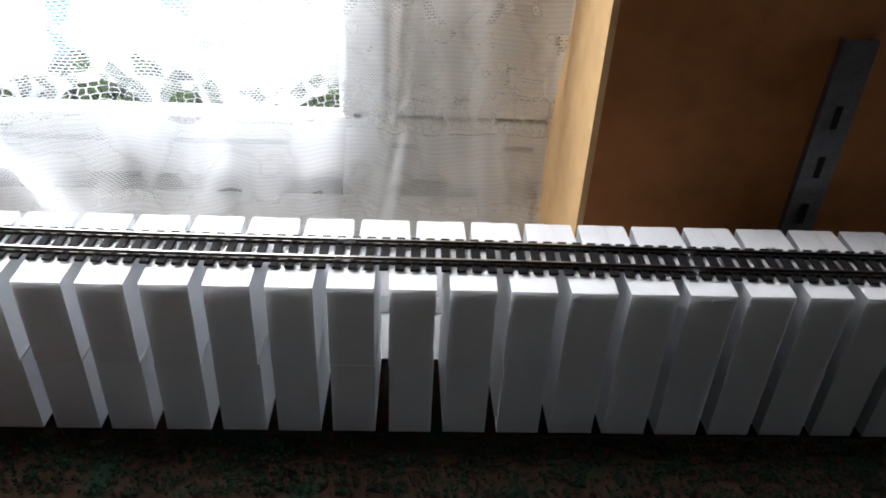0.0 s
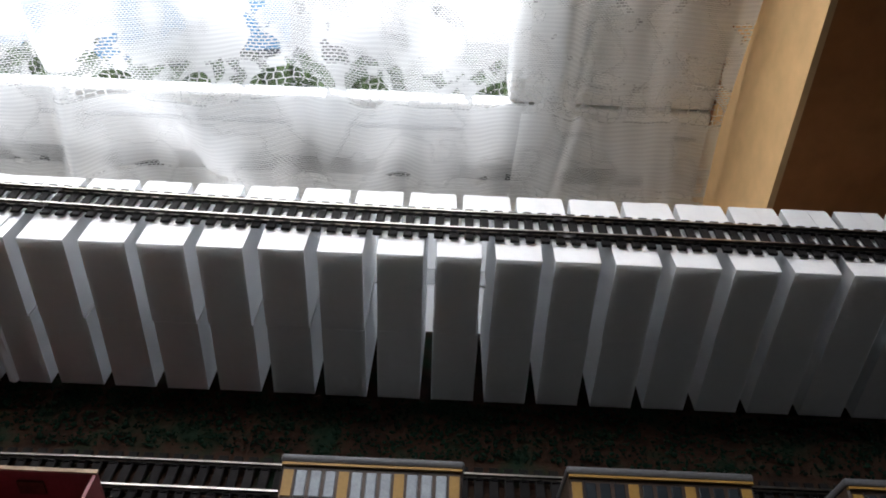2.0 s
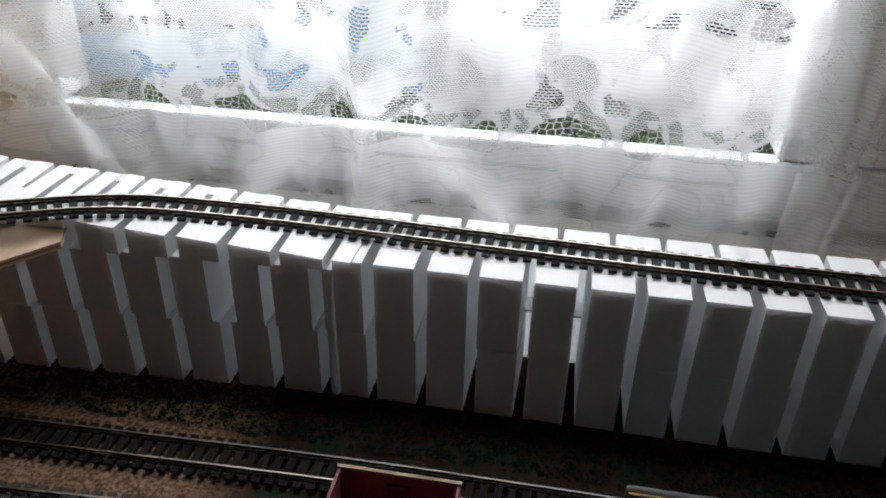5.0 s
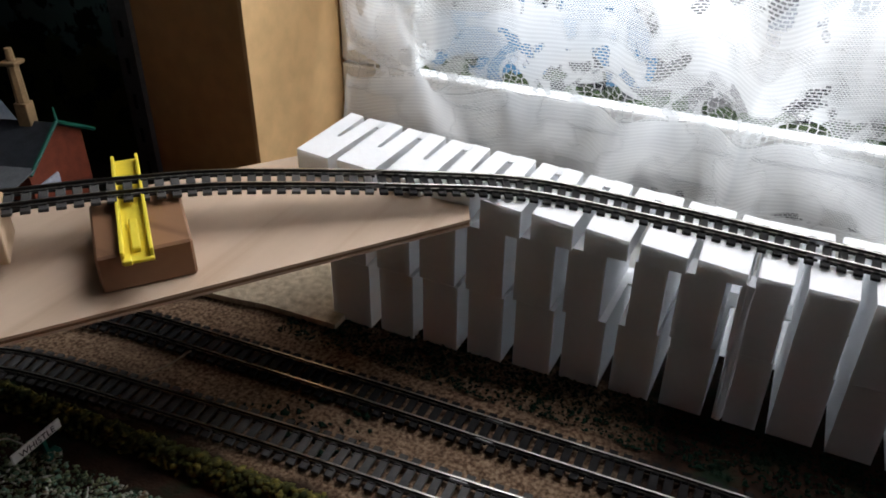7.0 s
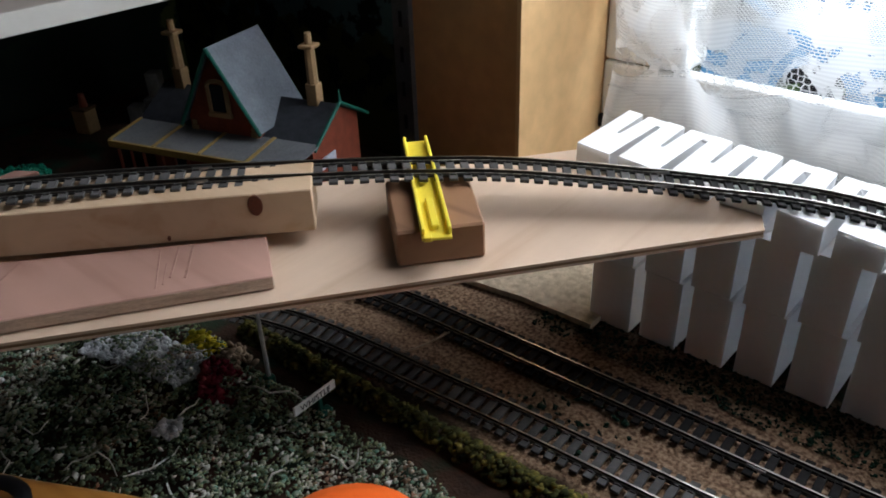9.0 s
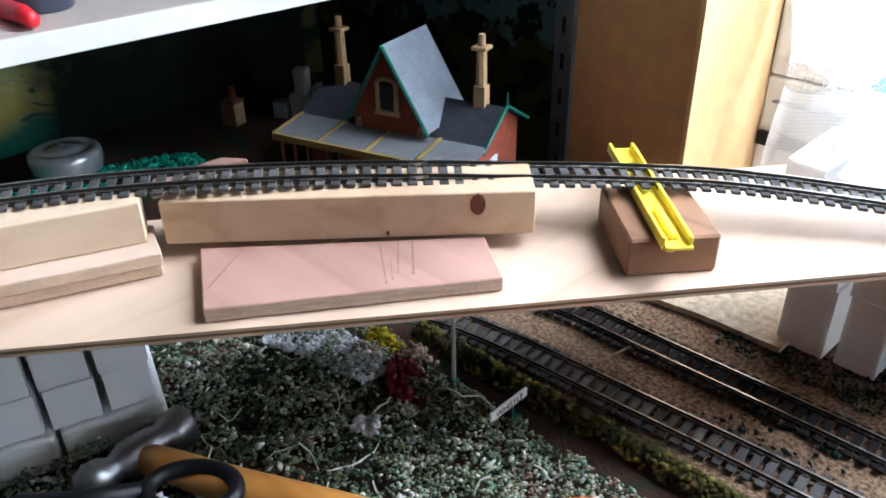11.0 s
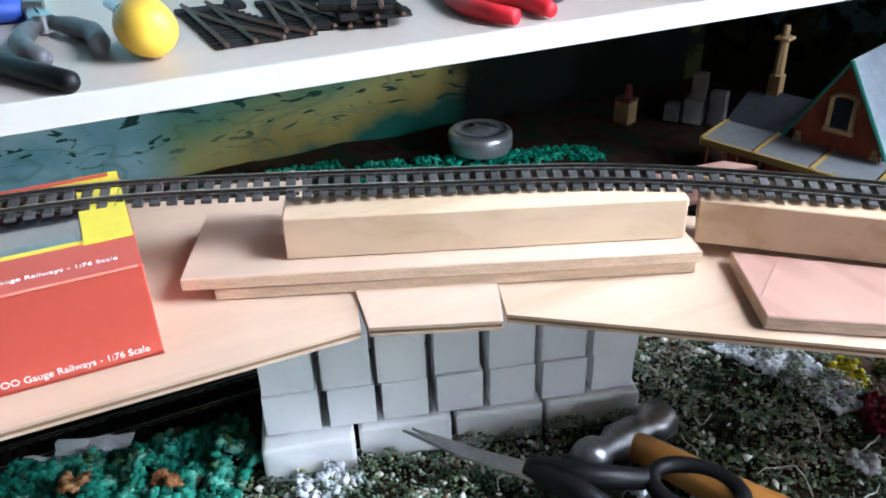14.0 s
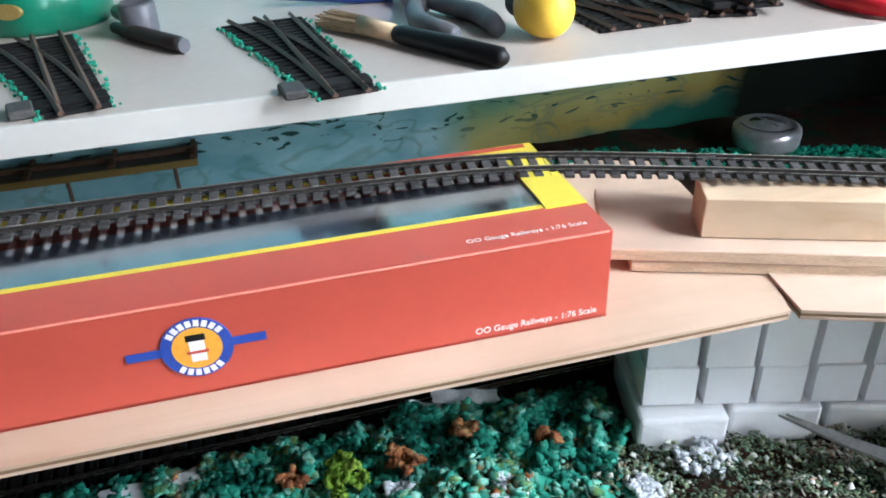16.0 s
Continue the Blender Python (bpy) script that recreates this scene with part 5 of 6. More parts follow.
def station():
    t = thing("station_building", "red brick model station with slate roofs and chimneys", "model building", pose(-0.83, 0.284, 0.002, 0, 0, 18))
    L, D, E, R = 0.164, 0.074, 0.0745, 0.095
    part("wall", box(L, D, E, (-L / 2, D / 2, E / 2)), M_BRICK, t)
    part("stone_band", box(L + 0.001, 0.0015, 0.003, (-L / 2, -0.0008, 0.068)), M_STONE, t)
    for x0, x1 in ((-L - 0.006, -0.105), (-0.052, 0.006), (-0.105, -0.052)):
        for s in (0, 1):
            y0 = -0.006 if s == 0 else D + 0.006
            bm = bmesh.new()
            vs = [bm.verts.new(v) for v in ((x0, y0, E - 0.003), (x1, y0, E - 0.003), (x1, D / 2, R), (x0, D / 2, R))]
            f = bm.faces.new(vs if s == 0 else vs[::-1])
            bmesh.ops.solidify(bm, geom=[f], thickness=0.0018)
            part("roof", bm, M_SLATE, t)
    for x in (-L - 0.001, 0.0):
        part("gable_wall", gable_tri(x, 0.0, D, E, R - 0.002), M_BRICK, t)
    for y0, y1 in ((-0.007, D / 2), (D + 0.007, D / 2)):
        bm = tube([(0.0068, y0, E - 0.003), (0.0068, y1, R + 0.001)], 0.0016, 6)
        part("bargeboard", bm, M_GREENP, t)
    part("finial", cyl(0.0015, 0.0006, 0.012, (0.0068, D / 2, R + 0.006), 8), M_GREENP, t)
    # cross gable
    gx0, gx1, gz, ga = -0.112, -0.045, 0.080, 0.146
    gc = (gx0 + gx1) / 2
    bm = bmesh.new()
    pts = [(gx0, 0.0), (gx1, 0.0), (gx1, gz + 0.006), (gc, ga - 0.002), (gx0, gz + 0.006)]
    a = [bm.verts.new((x, -0.004, z)) for x, z in pts]
    b = [bm.verts.new((x, 0.058, z)) for x, z in pts]
    bm.faces.new(a)
    bm.faces.new(b[::-1])
    for i in range(5):
        bm.faces.new((a[i], b[i], b[(i + 1) % 5], a[(i + 1) % 5]))
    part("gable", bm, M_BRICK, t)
    for s in (-1, 1):
        xe = gc + s * (gx1 - gx0 + 0.010) / 2
        bm = bmesh.new()
        vs = [bm.verts.new(v) for v in ((gc, -0.009, ga), (gc, 0.060, ga), (xe, 0.060, gz), (xe, -0.009, gz))]
        f = bm.faces.new(vs if s > 0 else vs[::-1])
        bmesh.ops.solidify(bm, geom=[f], thickness=0.0016)
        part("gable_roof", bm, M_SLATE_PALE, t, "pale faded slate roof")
        part("bargeboard", tube([(gc, -0.0095, ga - 0.001), (xe, -0.0095, gz - 0.001)], 0.0016, 6), M_GREENP, t)
        for k in range(5):
            part("quoin", box(0.004 + 0.002 * (k % 2), 0.0012, 0.0035, (gc + s * 0.029, -0.0046, 0.063 + 0.0045 * k)), M_STONE, t)
    win = part("window", box(0.014, 0.002, 0.022, (gc, -0.0046, 0.104), 0.0004), M_DARKWIN, t)
    for s in (-1, 1):
        part("window_frame", box(0.0032, 0.0022, 0.024, (gc + s * 0.0085, -0.0052, 0.103)), M_STONE, win)
    part("window_frame", box(0.022, 0.003, 0.0035, (gc, -0.0055, 0.0905)), M_STONE, win)
    arch = [(gc + 0.0095 * math.cos(k * math.pi / 8), -0.0052, 0.113 + 0.0055 * math.sin(k * math.pi / 8)) for k in range(9)]
    part("window_arch", tube(arch, 0.0018, 6), M_STONE, win)
    for x, y in ((-0.016, 0.037), (-0.150, 0.037)):
        ch = part("chimney", box(0.010, 0.010, 0.024, (x, y, 0.098), 0.0005), M_STONE, t, "buff stone chimney")
        part("shaft", cyl(0.0047, 0.0042, 0.030, (x, y, 0.124), 8), M_STONE, ch)
        part("cap", box(0.013, 0.013, 0.003, (x, y, 0.140), 0.0006), M_STONE, ch)
        part("pot", cyl(0.0032, 0.0028, 0.009, (x, y, 0.146), 10), M_STONE, ch)
    # platform canopy
    cx0, cx1, cy = -L - 0.006, 0.010, -0.040
    part("canopy_edge", box(cx1 - cx0, 0.0025, 0.006, ((cx0 + cx1) / 2, cy, 0.0680), 0.0004), M_CANOPY, t)
    for k in range(4):
        x0 = cx0 + (cx1 - cx0) * k / 4
        x1 = cx0 + (cx1 - cx0) * (k + 1) / 4
        part("canopy_pane", box(x1 - x0 - 0.004, 0.038, 0.001, m=Matrix.Translation(((x0 + x1) / 2, cy / 2, 0.0725)) @ Matrix.Rotation(radians(6), 4, "X")), M_CANOPY_GLASS, t)
        part("canopy_bar", box(0.003, 0.040, 0.002, m=Matrix.Translation((x0 + 0.0015, cy / 2, 0.0727)) @ Matrix.Rotation(radians(6), 4, "X")), M_CANOPY, t)
        for j in range(3):
            part("canopy_post", cyl(0.0012, 0.0012, 0.063, (x0 + 0.006 + j * 0.013, cy + 0.003, 0.0305), 8), M_BRICK, t)
    for k in range(5):
        part("window", box(0.010, 0.0015, 0.022, (-0.135 + 0.029 * k, -0.0008, 0.036)), M_DARKWIN, t)
    part("poster", box(0.0015, 0.022, 0.009, (0.0012, 0.02, 0.052)), mat("pale_poster", (0.45, 0.47, 0.55), 0.6, var=0.3, scale=200), t)
    part("platform", box(0.26, 0.085, 0.002, (-0.08, 0.012, -0.0006)), mat("grey_platform", (0.12, 0.11, 0.10), 0.9, var=0.2), t)


def gable_tri(x, y0, y1, e, r):
    bm = bmesh.new()
    a = [bm.verts.new((x - 0.0008, y, z)) for y, z in ((y0, e), (y1, e), ((y0 + y1) / 2, r))]
    b = [bm.verts.new((x + 0.0008, y, z)) for y, z in ((y0, e), (y1, e), ((y0 + y1) / 2, r))]
    bm.faces.new(a)
    bm.faces.new(b[::-1])
    for i in range(3):
        bm.faces.new((a[i], b[i], b[(i + 1) % 3], a[(i + 1) % 3]))
    return bm


station()


# ---- scenery ----
def smooth_new(name, me):
    for f in me.polygons:
        f.use_smooth = True
    return new(name, me)


def clumps(name, count, area, size, material, label, cat, seed, flat=0.7, lift=0.0, height=None, keep=None):
    """Many small crumpled tufts, joined: each an uneven eight-sided lump."""
    rnd = random.Random(seed)
    verts, faces = [], []
    base = [(1, 0, 0), (-1, 0, 0), (0, 1, 0), (0, -1, 0), (0, 0, 1), (0, 0, -1), (0.6, 0.6, 0.5), (-0.6, 0.5, 0.6), (0.5, -0.7, 0.5), (-0.6, -0.6, 0.5)]
    tris = [(0, 6, 4), (6, 7, 4), (6, 2, 7), (0, 2, 6), (7, 1, 9), (7, 9, 4), (9, 8, 4), (8, 0, 4), (9, 3, 8), (8, 3, 0), (1, 3, 9), (2, 1, 7), (0, 5, 2), (2, 5, 1), (1, 5, 3), (3, 5, 0)]
    made = 0
    while made < count:
        x, y = rnd.uniform(area[0], area[1]), rnd.uniform(area[2], area[3])
        if keep and not keep(x, y, rnd):
            made += 0.2
            continue
        made += 1
        s = rnd.uniform(*size)
        z = (height(x, y) if height else terrain_height(x, y)) + lift + s * 0.25
        rot = Euler((rnd.uniform(-0.6, 0.6), rnd.uniform(-0.6, 0.6), rnd.uniform(0, 6.28))).to_matrix()
        sx, sy, sz = rnd.uniform(0.6, 1.5), rnd.uniform(0.5, 1.1), flat * rnd.uniform(0.6, 1.3)
        k = len(verts)
        for b in base:
            j = rnd.uniform(0.55, 1.25)
            v = rot @ Vector((b[0] * sx * j, b[1] * sy * j, b[2] * sz * j)) * s
            verts.append((x + v.x, y + v.y, z + v.z))
        faces += [(a + k, b + k, c + k) for a, b, c in tris]
    me = bpy.data.meshes.new(name)
    me.from_pydata(verts, [], faces)
    me.materials.append(material)
    return tagged(smooth_new(name, me), label, cat, kind="stuff")


def moss_material(name, stops, scale=55, rough=0.95):
    m = bpy.data.materials.new(name)
    m.use_nodes = True
    nt = m.node_tree
    p = nt.nodes["Principled BSDF"]
    g = nt.nodes.new("ShaderNodeNewGeometry")
    tc = nt.nodes.new("ShaderNodeTexCoord")
    n = nt.nodes.new("ShaderNodeTexNoise")
    n.inputs["Scale"].default_value, n.inputs["Detail"].default_value = scale, 4
    nt.links.new(tc.outputs["Object"], n.inputs["Vector"])
    a = nt.nodes.new("ShaderNodeMath")
    a.operation = "MULTIPLY_ADD"
    nt.links.new(g.outputs["Random Per Island"], a.inputs[0])
    a.inputs[1].default_value = 0.45
    s = nt.nodes.new("ShaderNodeMath")
    s.operation = "MULTIPLY_ADD"
    nt.links.new(n.outputs[0], s.inputs[0])
    s.inputs[1].default_value, s.inputs[2].default_value = 1.9, -0.68
    nt.links.new(s.outputs[0], a.inputs[2])
    nt.links.new(ramp_nodes(nt, a.outputs[0], stops), p.inputs["Base Color"])
    p.inputs["Roughness"].default_value, p.inputs["Specular IOR Level"].default_value = rough, 0.1
    nb = nt.nodes.new("ShaderNodeTexNoise")
    nb.inputs["Scale"].default_value, nb.inputs["Detail"].default_value = 900, 4
    nt.links.new(tc.outputs["Object"], nb.inputs["Vector"])
    bp = nt.nodes.new("ShaderNodeBump")
    bp.inputs["Strength"].default_value, bp.inputs["Distance"].default_value = 0.5, 0.0008
    nt.links.new(nb.outputs[0], bp.inputs["Height"])
    nt.links.new(bp.outputs[0], p.inputs["Normal"])
    return m


M_MOSS = moss_material("mossy_scatter", [(0.0, (0.035, 0.045, 0.03)), (0.2, (0.07, 0.095, 0.06)), (0.36, (0.13, 0.17, 0.10)), (0.48, (0.22, 0.24, 0.13)), (0.58, (0.12, 0.23, 0.17)), (0.68, (0.32, 0.33, 0.24)), (0.78, (0.46, 0.45, 0.38)), (0.88, (0.18, 0.15, 0.09)), (1.0, (0.32, 0.19, 0.13))], 34)
M_TURQ = moss_material("turquoise_lichen", [(0.0, (0.01, 0.03, 0.02)), (0.2, (0.01, 0.09, 0.06)), (0.4, (0.02, 0.19, 0.13)), (0.55, (0.05, 0.30, 0.21)), (0.68, (0.20, 0.42, 0.34)), (0.76, (0.10, 0.18, 0.05)), (0.86, (0.03, 0.16, 0.11)), (1.0, (0.35, 0.12, 0.04))], 30)
M_GREENFL = moss_material("bright_green_flock", [(0.0, (0.006, 0.14, 0.09)), (0.5, (0.02, 0.36, 0.23)), (1.0, (0.08, 0.50, 0.36))])
M_WHITEFL = moss_material("white_flock", [(0.0, (0.16, 0.18, 0.18)), (0.3, (0.40, 0.42, 0.44)), (0.6, (0.62, 0.64, 0.67)), (1.0, (0.74, 0.75, 0.78))])
M_FLECK = moss_material("pale_flecks", [(0.0, (0.30, 0.30, 0.24)), (0.5, (0.55, 0.54, 0.48)), (0.8, (0.75, 0.74, 0.70)), (1.0, (0.42, 0.20, 0.12))])
M_YELBUSH = moss_material("yellow_green_bush", [(0.0, (0.20, 0.20, 0.01)), (0.5, (0.50, 0.40, 0.02)), (1.0, (0.62, 0.55, 0.10))])
M_MAROON = moss_material("maroon_bush", [(0.0, (0.05, 0.004, 0.01)), (0.6, (0.16, 0.012, 0.025)), (1.0, (0.28, 0.06, 0.06))])
M_TANBUSH = moss_material("tan_bush", [(0.0, (0.16, 0.12, 0.08)), (0.6, (0.32, 0.24, 0.17)), (1.0, (0.46, 0.38, 0.28))])
M_HEDGEM = moss_material("ochre_hedge_flock", [(0.0, (0.02, 0.025, 0.01)), (0.5, (0.05, 0.05, 0.014)), (0.85, (0.13, 0.11, 0.025)), (1.0, (0.28, 0.23, 0.06))], 120)
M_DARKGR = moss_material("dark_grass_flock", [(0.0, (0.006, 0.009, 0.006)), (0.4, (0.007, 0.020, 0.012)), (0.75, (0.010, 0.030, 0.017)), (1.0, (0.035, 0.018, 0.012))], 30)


def cushion(x, y):
    """Soft rounded cushions of moss, some tens of millimetres across."""
    return 0.015 * abs(noise.noise(Vector((x * 30, y * 30, 6)))) + 0.005 * noise.noise(Vector((x * 85, y * 85, 2))) + 0.002 * noise.noise(Vector((x * 210, y * 210, 5)))


def on_moss(x, y, rnd):
    return y < 0.135 + 0.02 * (x + 0.65) and not (-0.225 < y < 0.0 and x < -0.795 + 0.2745 * (y + 0.008)) and x > -0.90 + 0.2 * max(0, y)


clumps("moss", 80000, (-0.88, -0.42, -0.33, 0.14), (0.0004, 0.0019), M_MOSS, "green and grey moss with scattered stones", "moss", 11, height=lambda x, y: terrain_height(x, y) + cushion(x, y), keep=lambda x, y, r: on_moss(x, y, r) and (y > -0.2 or x > -0.85), flat=0.5)
clumps("pale_scatter", 4600, (-0.86, -0.42, -0.50, 0.12), (0.0006, 0.0026), M_FLECK, "pale chips and flecks scattered over the moss", "scatter", 12, height=lambda x, y: terrain_height(x, y) + cushion(x, y) + 0.001, keep=lambda x, y, r: on_moss(x, y, r) and r.random() < 0.3 + 0.7 * (noise.noise(Vector((x * 25, y * 25, 2))) > 0), flat=0.3)
clumps("lichen", 26000, (-0.905, -0.66, -0.62, -0.21), (0.0010, 0.0044), M_TURQ, "turquoise and green lichen clumps on the layout", "lichen", 13, height=lambda x, y: terrain_height(x, y) + 0.001 + 0.019 * abs(noise.noise(Vector((x * 42, y * 42, 3)))) + 0.005 * noise.noise(Vector((x * 110, y * 110, 1))), keep=lambda x, y, r: x > -0.897 + 0.25 * max(0, -0.30 - y) * 0 and (x < -0.80 or r.random() < 0.6) and (y < -0.232 or x < -0.85 - (y + 0.21)))
clumps("green_flock", 2600, (-1.22, -1.06, -0.26, 0.18), (0.0016, 0.0040), M_GREENFL, "bright green flock strip behind the track", "flock", 14, keep=lambda x, y, r: abs(x + 1.155 - 0.28 * max(0, y + 0.02) + 0.03 * (y < -0.05)) < 0.018)
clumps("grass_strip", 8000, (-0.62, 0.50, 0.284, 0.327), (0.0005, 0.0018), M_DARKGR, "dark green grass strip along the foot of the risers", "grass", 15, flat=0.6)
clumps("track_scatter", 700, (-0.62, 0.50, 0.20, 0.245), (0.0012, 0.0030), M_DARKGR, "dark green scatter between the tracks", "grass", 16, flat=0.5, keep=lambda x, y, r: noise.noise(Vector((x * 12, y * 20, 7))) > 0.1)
clumps("white_flock_patch", 1500, (-0.815, -0.735, 0.068, 0.125), (0.0009, 0.0032), M_WHITEFL, "patch of white flock like snow on the hill", "flock", 17, lift=0.003, keep=lambda x, y, r: abs((y - 0.092) - 0.25 * (x + 0.775)) < 0.016)
for nm, m_, c, n_, r_, lab in (("yellow_bush", M_YELBUSH, (-0.757, 0.121), 130, 0.012, "small yellow green model bush"), ("maroon_bush", M_MAROON, (-0.729, 0.112), 140, 0.012, "small dark maroon model bush"), ("maroon_bush", M_MAROON, (-0.715, 0.098), 80, 0.009, "small dark maroon model bush"), ("tan_bush", M_TANBUSH, (-0.735, 0.127), 110, 0.011, "small tan model bush")):
    ob = clumps(nm, n_, (c[0] - r_, c[0] + r_, c[1] - r_, c[1] + r_), (0.0016, 0.0036), m_, lab, "bush", 20 + n_, lift=0.0, height=lambda x, y: terrain_height(x, y) + 0.017 * max(0.0, 1 - (((x - c[0]) ** 2 + (y - c[1]) ** 2) / r_ ** 2)) * random.Random(int(x * 1e6)).random())
    ob["kind"] = ""
    del ob["kind"]
clumps("low_hedge", 1700, (-0.76, -0.40, 0.140, 0.178), (0.0018, 0.0036), M_HEDGEM, "low ochre and green hedge beside the track", "hedge", 30, height=lambda x, y: 0.010 * max(0.0, 1 - ((y - (0.152 + 0.10 * (x + 0.70) * (x < -0.5) * 0.5 + 0.006)) / 0.008) ** 2), keep=lambda x, y, r: abs(y - (0.158 + 0.05 * (x + 0.70))) < 0.0075)

M_ORANGEFL = moss_material("orange_lichen", [(0.0, (0.10, 0.04, 0.02)), (0.5, (0.28, 0.10, 0.04)), (1.0, (0.36, 0.22, 0.10))])
M_LIMEFL = moss_material("lime_lichen", [(0.0, (0.06, 0.12, 0.01)), (0.5, (0.16, 0.28, 0.03)), (1.0, (0.32, 0.40, 0.08))])


def patch(name, material, x, y, r, count, label, cat, seed, rise=0.012):
    """A loose round tuft of clumps, thinning towards its rim."""
    return clumps(name, count, (x - r, x + r, y - r, y + r), (0.0009, 0.0030), material, label, cat, seed,
                  height=lambda u, v: terrain_height(u, v) + rise * (1 + 0.6 * noise.noise(Vector((u * 150, v * 150, 4)))),
                  keep=lambda u, v, k: (u - x) ** 2 + (v - y) ** 2 < (r * (0.6 + 0.5 * noise.noise(Vector((u * 90, v * 90, 8))))) ** 2 + 1e-6)


for k, (x, y, r) in enumerate(((-0.868, -0.300, 0.012), (-0.855, -0.338, 0.013), (-0.851, -0.258, 0.009), (-0.838, -0.322, 0.007), (-0.860, -0.395, 0.010))):
    patch("orange_lichen", M_ORANGEFL, x, y, r, 260, "small tufts of rusty orange lichen", "lichen", 40 + k)
patch("lime_lichen", M_LIMEFL, -0.857, -0.372, 0.020, 500, "tuft of lime green lichen", "lichen", 50)
for k, (x, y, r) in enumerate(((-0.824, -0.291, 0.016), (-0.806, -0.224, 0.013), (-0.820, -0.183, 0.022), (-0.842, -0.345, 0.009), (-0.735, -0.045, 0.010), (-0.700, 0.062, 0.011))):
    patch("white_flock_patch", M_WHITEFL, x, y, r, 300, "scatter of white flock over moss", "flock", 60 + k, 0.008)

bm = bmesh.new()
rnd = random.Random(77)
for i in range(50):
    x, y = rnd.uniform(-0.80, -0.45), rnd.uniform(-0.10, 0.12)
    if not on_moss(x, y, rnd):
        continue
    a = rnd.uniform(0, 6.28)
    curl = rnd.uniform(-0.4, 0.4)
    lift = rnd.uniform(0.001, 0.004)
    pts = []
    for k in range(rnd.randint(5, 9)):
        pts.append((x, y, terrain_height(x, y) + cushion(x, y) + lift))
        a += curl + rnd.uniform(-0.6, 0.6)
        s_ = rnd.uniform(0.002, 0.006)
        x, y = x + s_ * math.cos(a), y + s_ * math.sin(a)
    r_ = rnd.uniform(0.0003, 0.0006)
    tube(pts, [r_ * (0.5 + 0.5 * math.sin(math.pi * (k + 0.5) / len(pts))) for k in range(len(pts))], 5, bm)
tagged(part("twigs", bm, M_FLECK), "pale dry twigs lying in the moss", "twigs", kind="stuff")

M_PALEPOST = mat("pale_wire_post", (0.42, 0.42, 0.40), 0.5, var=0.2, scale=80)
post = thing("signal_post", "thin pale model post in a green foot", "post", pose(-0.7035, 0.131, terrain_height(-0.7035, 0.131)))
part("pole", cyl(0.0014, 0.0012, 0.060, (0, 0, 0.032), 8), M_PALEPOST, post)
part("foot", box(0.006, 0.006, 0.008, (0, 0, 0.003), 0.001), M_GREENP, post)
sign = thing("name_board", "pale model lineside board lettered in black", "sign", pose(-0.6595, 0.1305, terrain_height(-0.66, 0.13), 0, 0, 92))
part("panel", box(0.031, 0.0016, 0.0060, (0, 0, 0.0165), 0.0003), M_WHITE_PAINT, sign)
part("leg", box(0.002, 0.002, 0.020, (0.004, 0.001, 0.006)), M_GREENP, sign)
part("foot", box(0.010, 0.006, 0.003, (0.006, 0.001, 0.001), 0.0008), M_GREENP, sign)
text_mesh("WHISTLE", 0.0056, M_BLACK, sign, Matrix.Translation((0, -0.0009, 0.0146)) @ Matrix.Rotation(radians(90), 4, "X"))
wire = thing("loose_wire", "thin pale loose wire lying across the cork", "wire")
part("strand", tube([(-0.662, 0.203, 0.0035), (-0.657, 0.209, 0.006), (-0.655, 0.222, 0.004), (-0.651, 0.238, 0.005)], 0.0006, 6), M_TANBUSH, wire)

M_PAPER = mat("white_paper_scrap", (0.66, 0.66, 0.68), 0.7, var=0.2, scale=60, bump=0.4)
for x, y, rz, l in ((-0.905, -0.290, 80, 0.040), (-0.900, -0.315, 70, 0.028), (-0.885, -0.470, 100, 0.05)):
    ps = thing("paper_scrap", "torn white paper scrap beside the track", "paper scrap", pose(x, y, 0.0085, 0, 6, rz), "paper scraps")
    bm = box(l, 0.012, 0.0010, (0, 0, 0))
    bmesh.ops.subdivide_edges(bm, edges=list(bm.edges), cuts=4, use_grid_fill=True)
    for v in bm.verts:
        v.co += Vector((noise.noise(v.co * 200), noise.noise(v.co * 200 + Vector((4, 0, 0))), 0.8 * noise.noise(v.co * 90))) * 0.0025
    part("sheet", bm, M_PAPER, ps)

M_DIRT = mat("red_brown_plaster", (0.11, 0.055, 0.04), 0.9, var=0.35, scale=40, bump=0.5)
cut = thing("cork_sheet", "broken cork sheet lying by the risers", "cork sheet")
part("sheet", prism([(-0.70, 0.292), (-0.664, 0.296), (-0.64, 0.300), (-0.583, 0.302), (-0.583, 0.327), (-0.602, 0.36), (-0.62, 0.40), (-0.70, 0.42)], 0.0012, 0.0055), mat("cork_granules", (0.46, 0.37, 0.26), 0.95, var=0.5, scale=200, bump=1.0, bump_scale=600), cut)

# ---- scissors, hammer, orange case ----
sc = thing("scissors", "open steel scissors with black plastic handles", "scissors", pose(-0.766, -0.089, 0.0235, 0, 2, 0))
def blade(tip, w, z):
    d = Vector((tip[0], tip[1], 0))
    n = Vector((-d.y, d.x, 0)).normalized()
    pts = [(-0.012 * d.normalized().x + n.x * w, -0.012 * d.normalized().y + n.y * w), (d.x * 0.55 + n.x * w * 0.75, d.y * 0.55 + n.y * w * 0.75), (d.x, d.y), (-n.x * w * 0.5, -n.y * w * 0.5), (-0.012 * d.normalized().x - n.x * w * 0.6, -0.012 * d.normalized().y - n.y * w * 0.6)]
    return prism(pts, z - 0.0008, z + 0.0008)
part("blade", blade((-0.055, -0.050), 0.0075, 0.0), M_STEEL, sc)
part("blade", blade((-0.056, -0.044), 0.0065, -0.002), M_STEEL, sc)
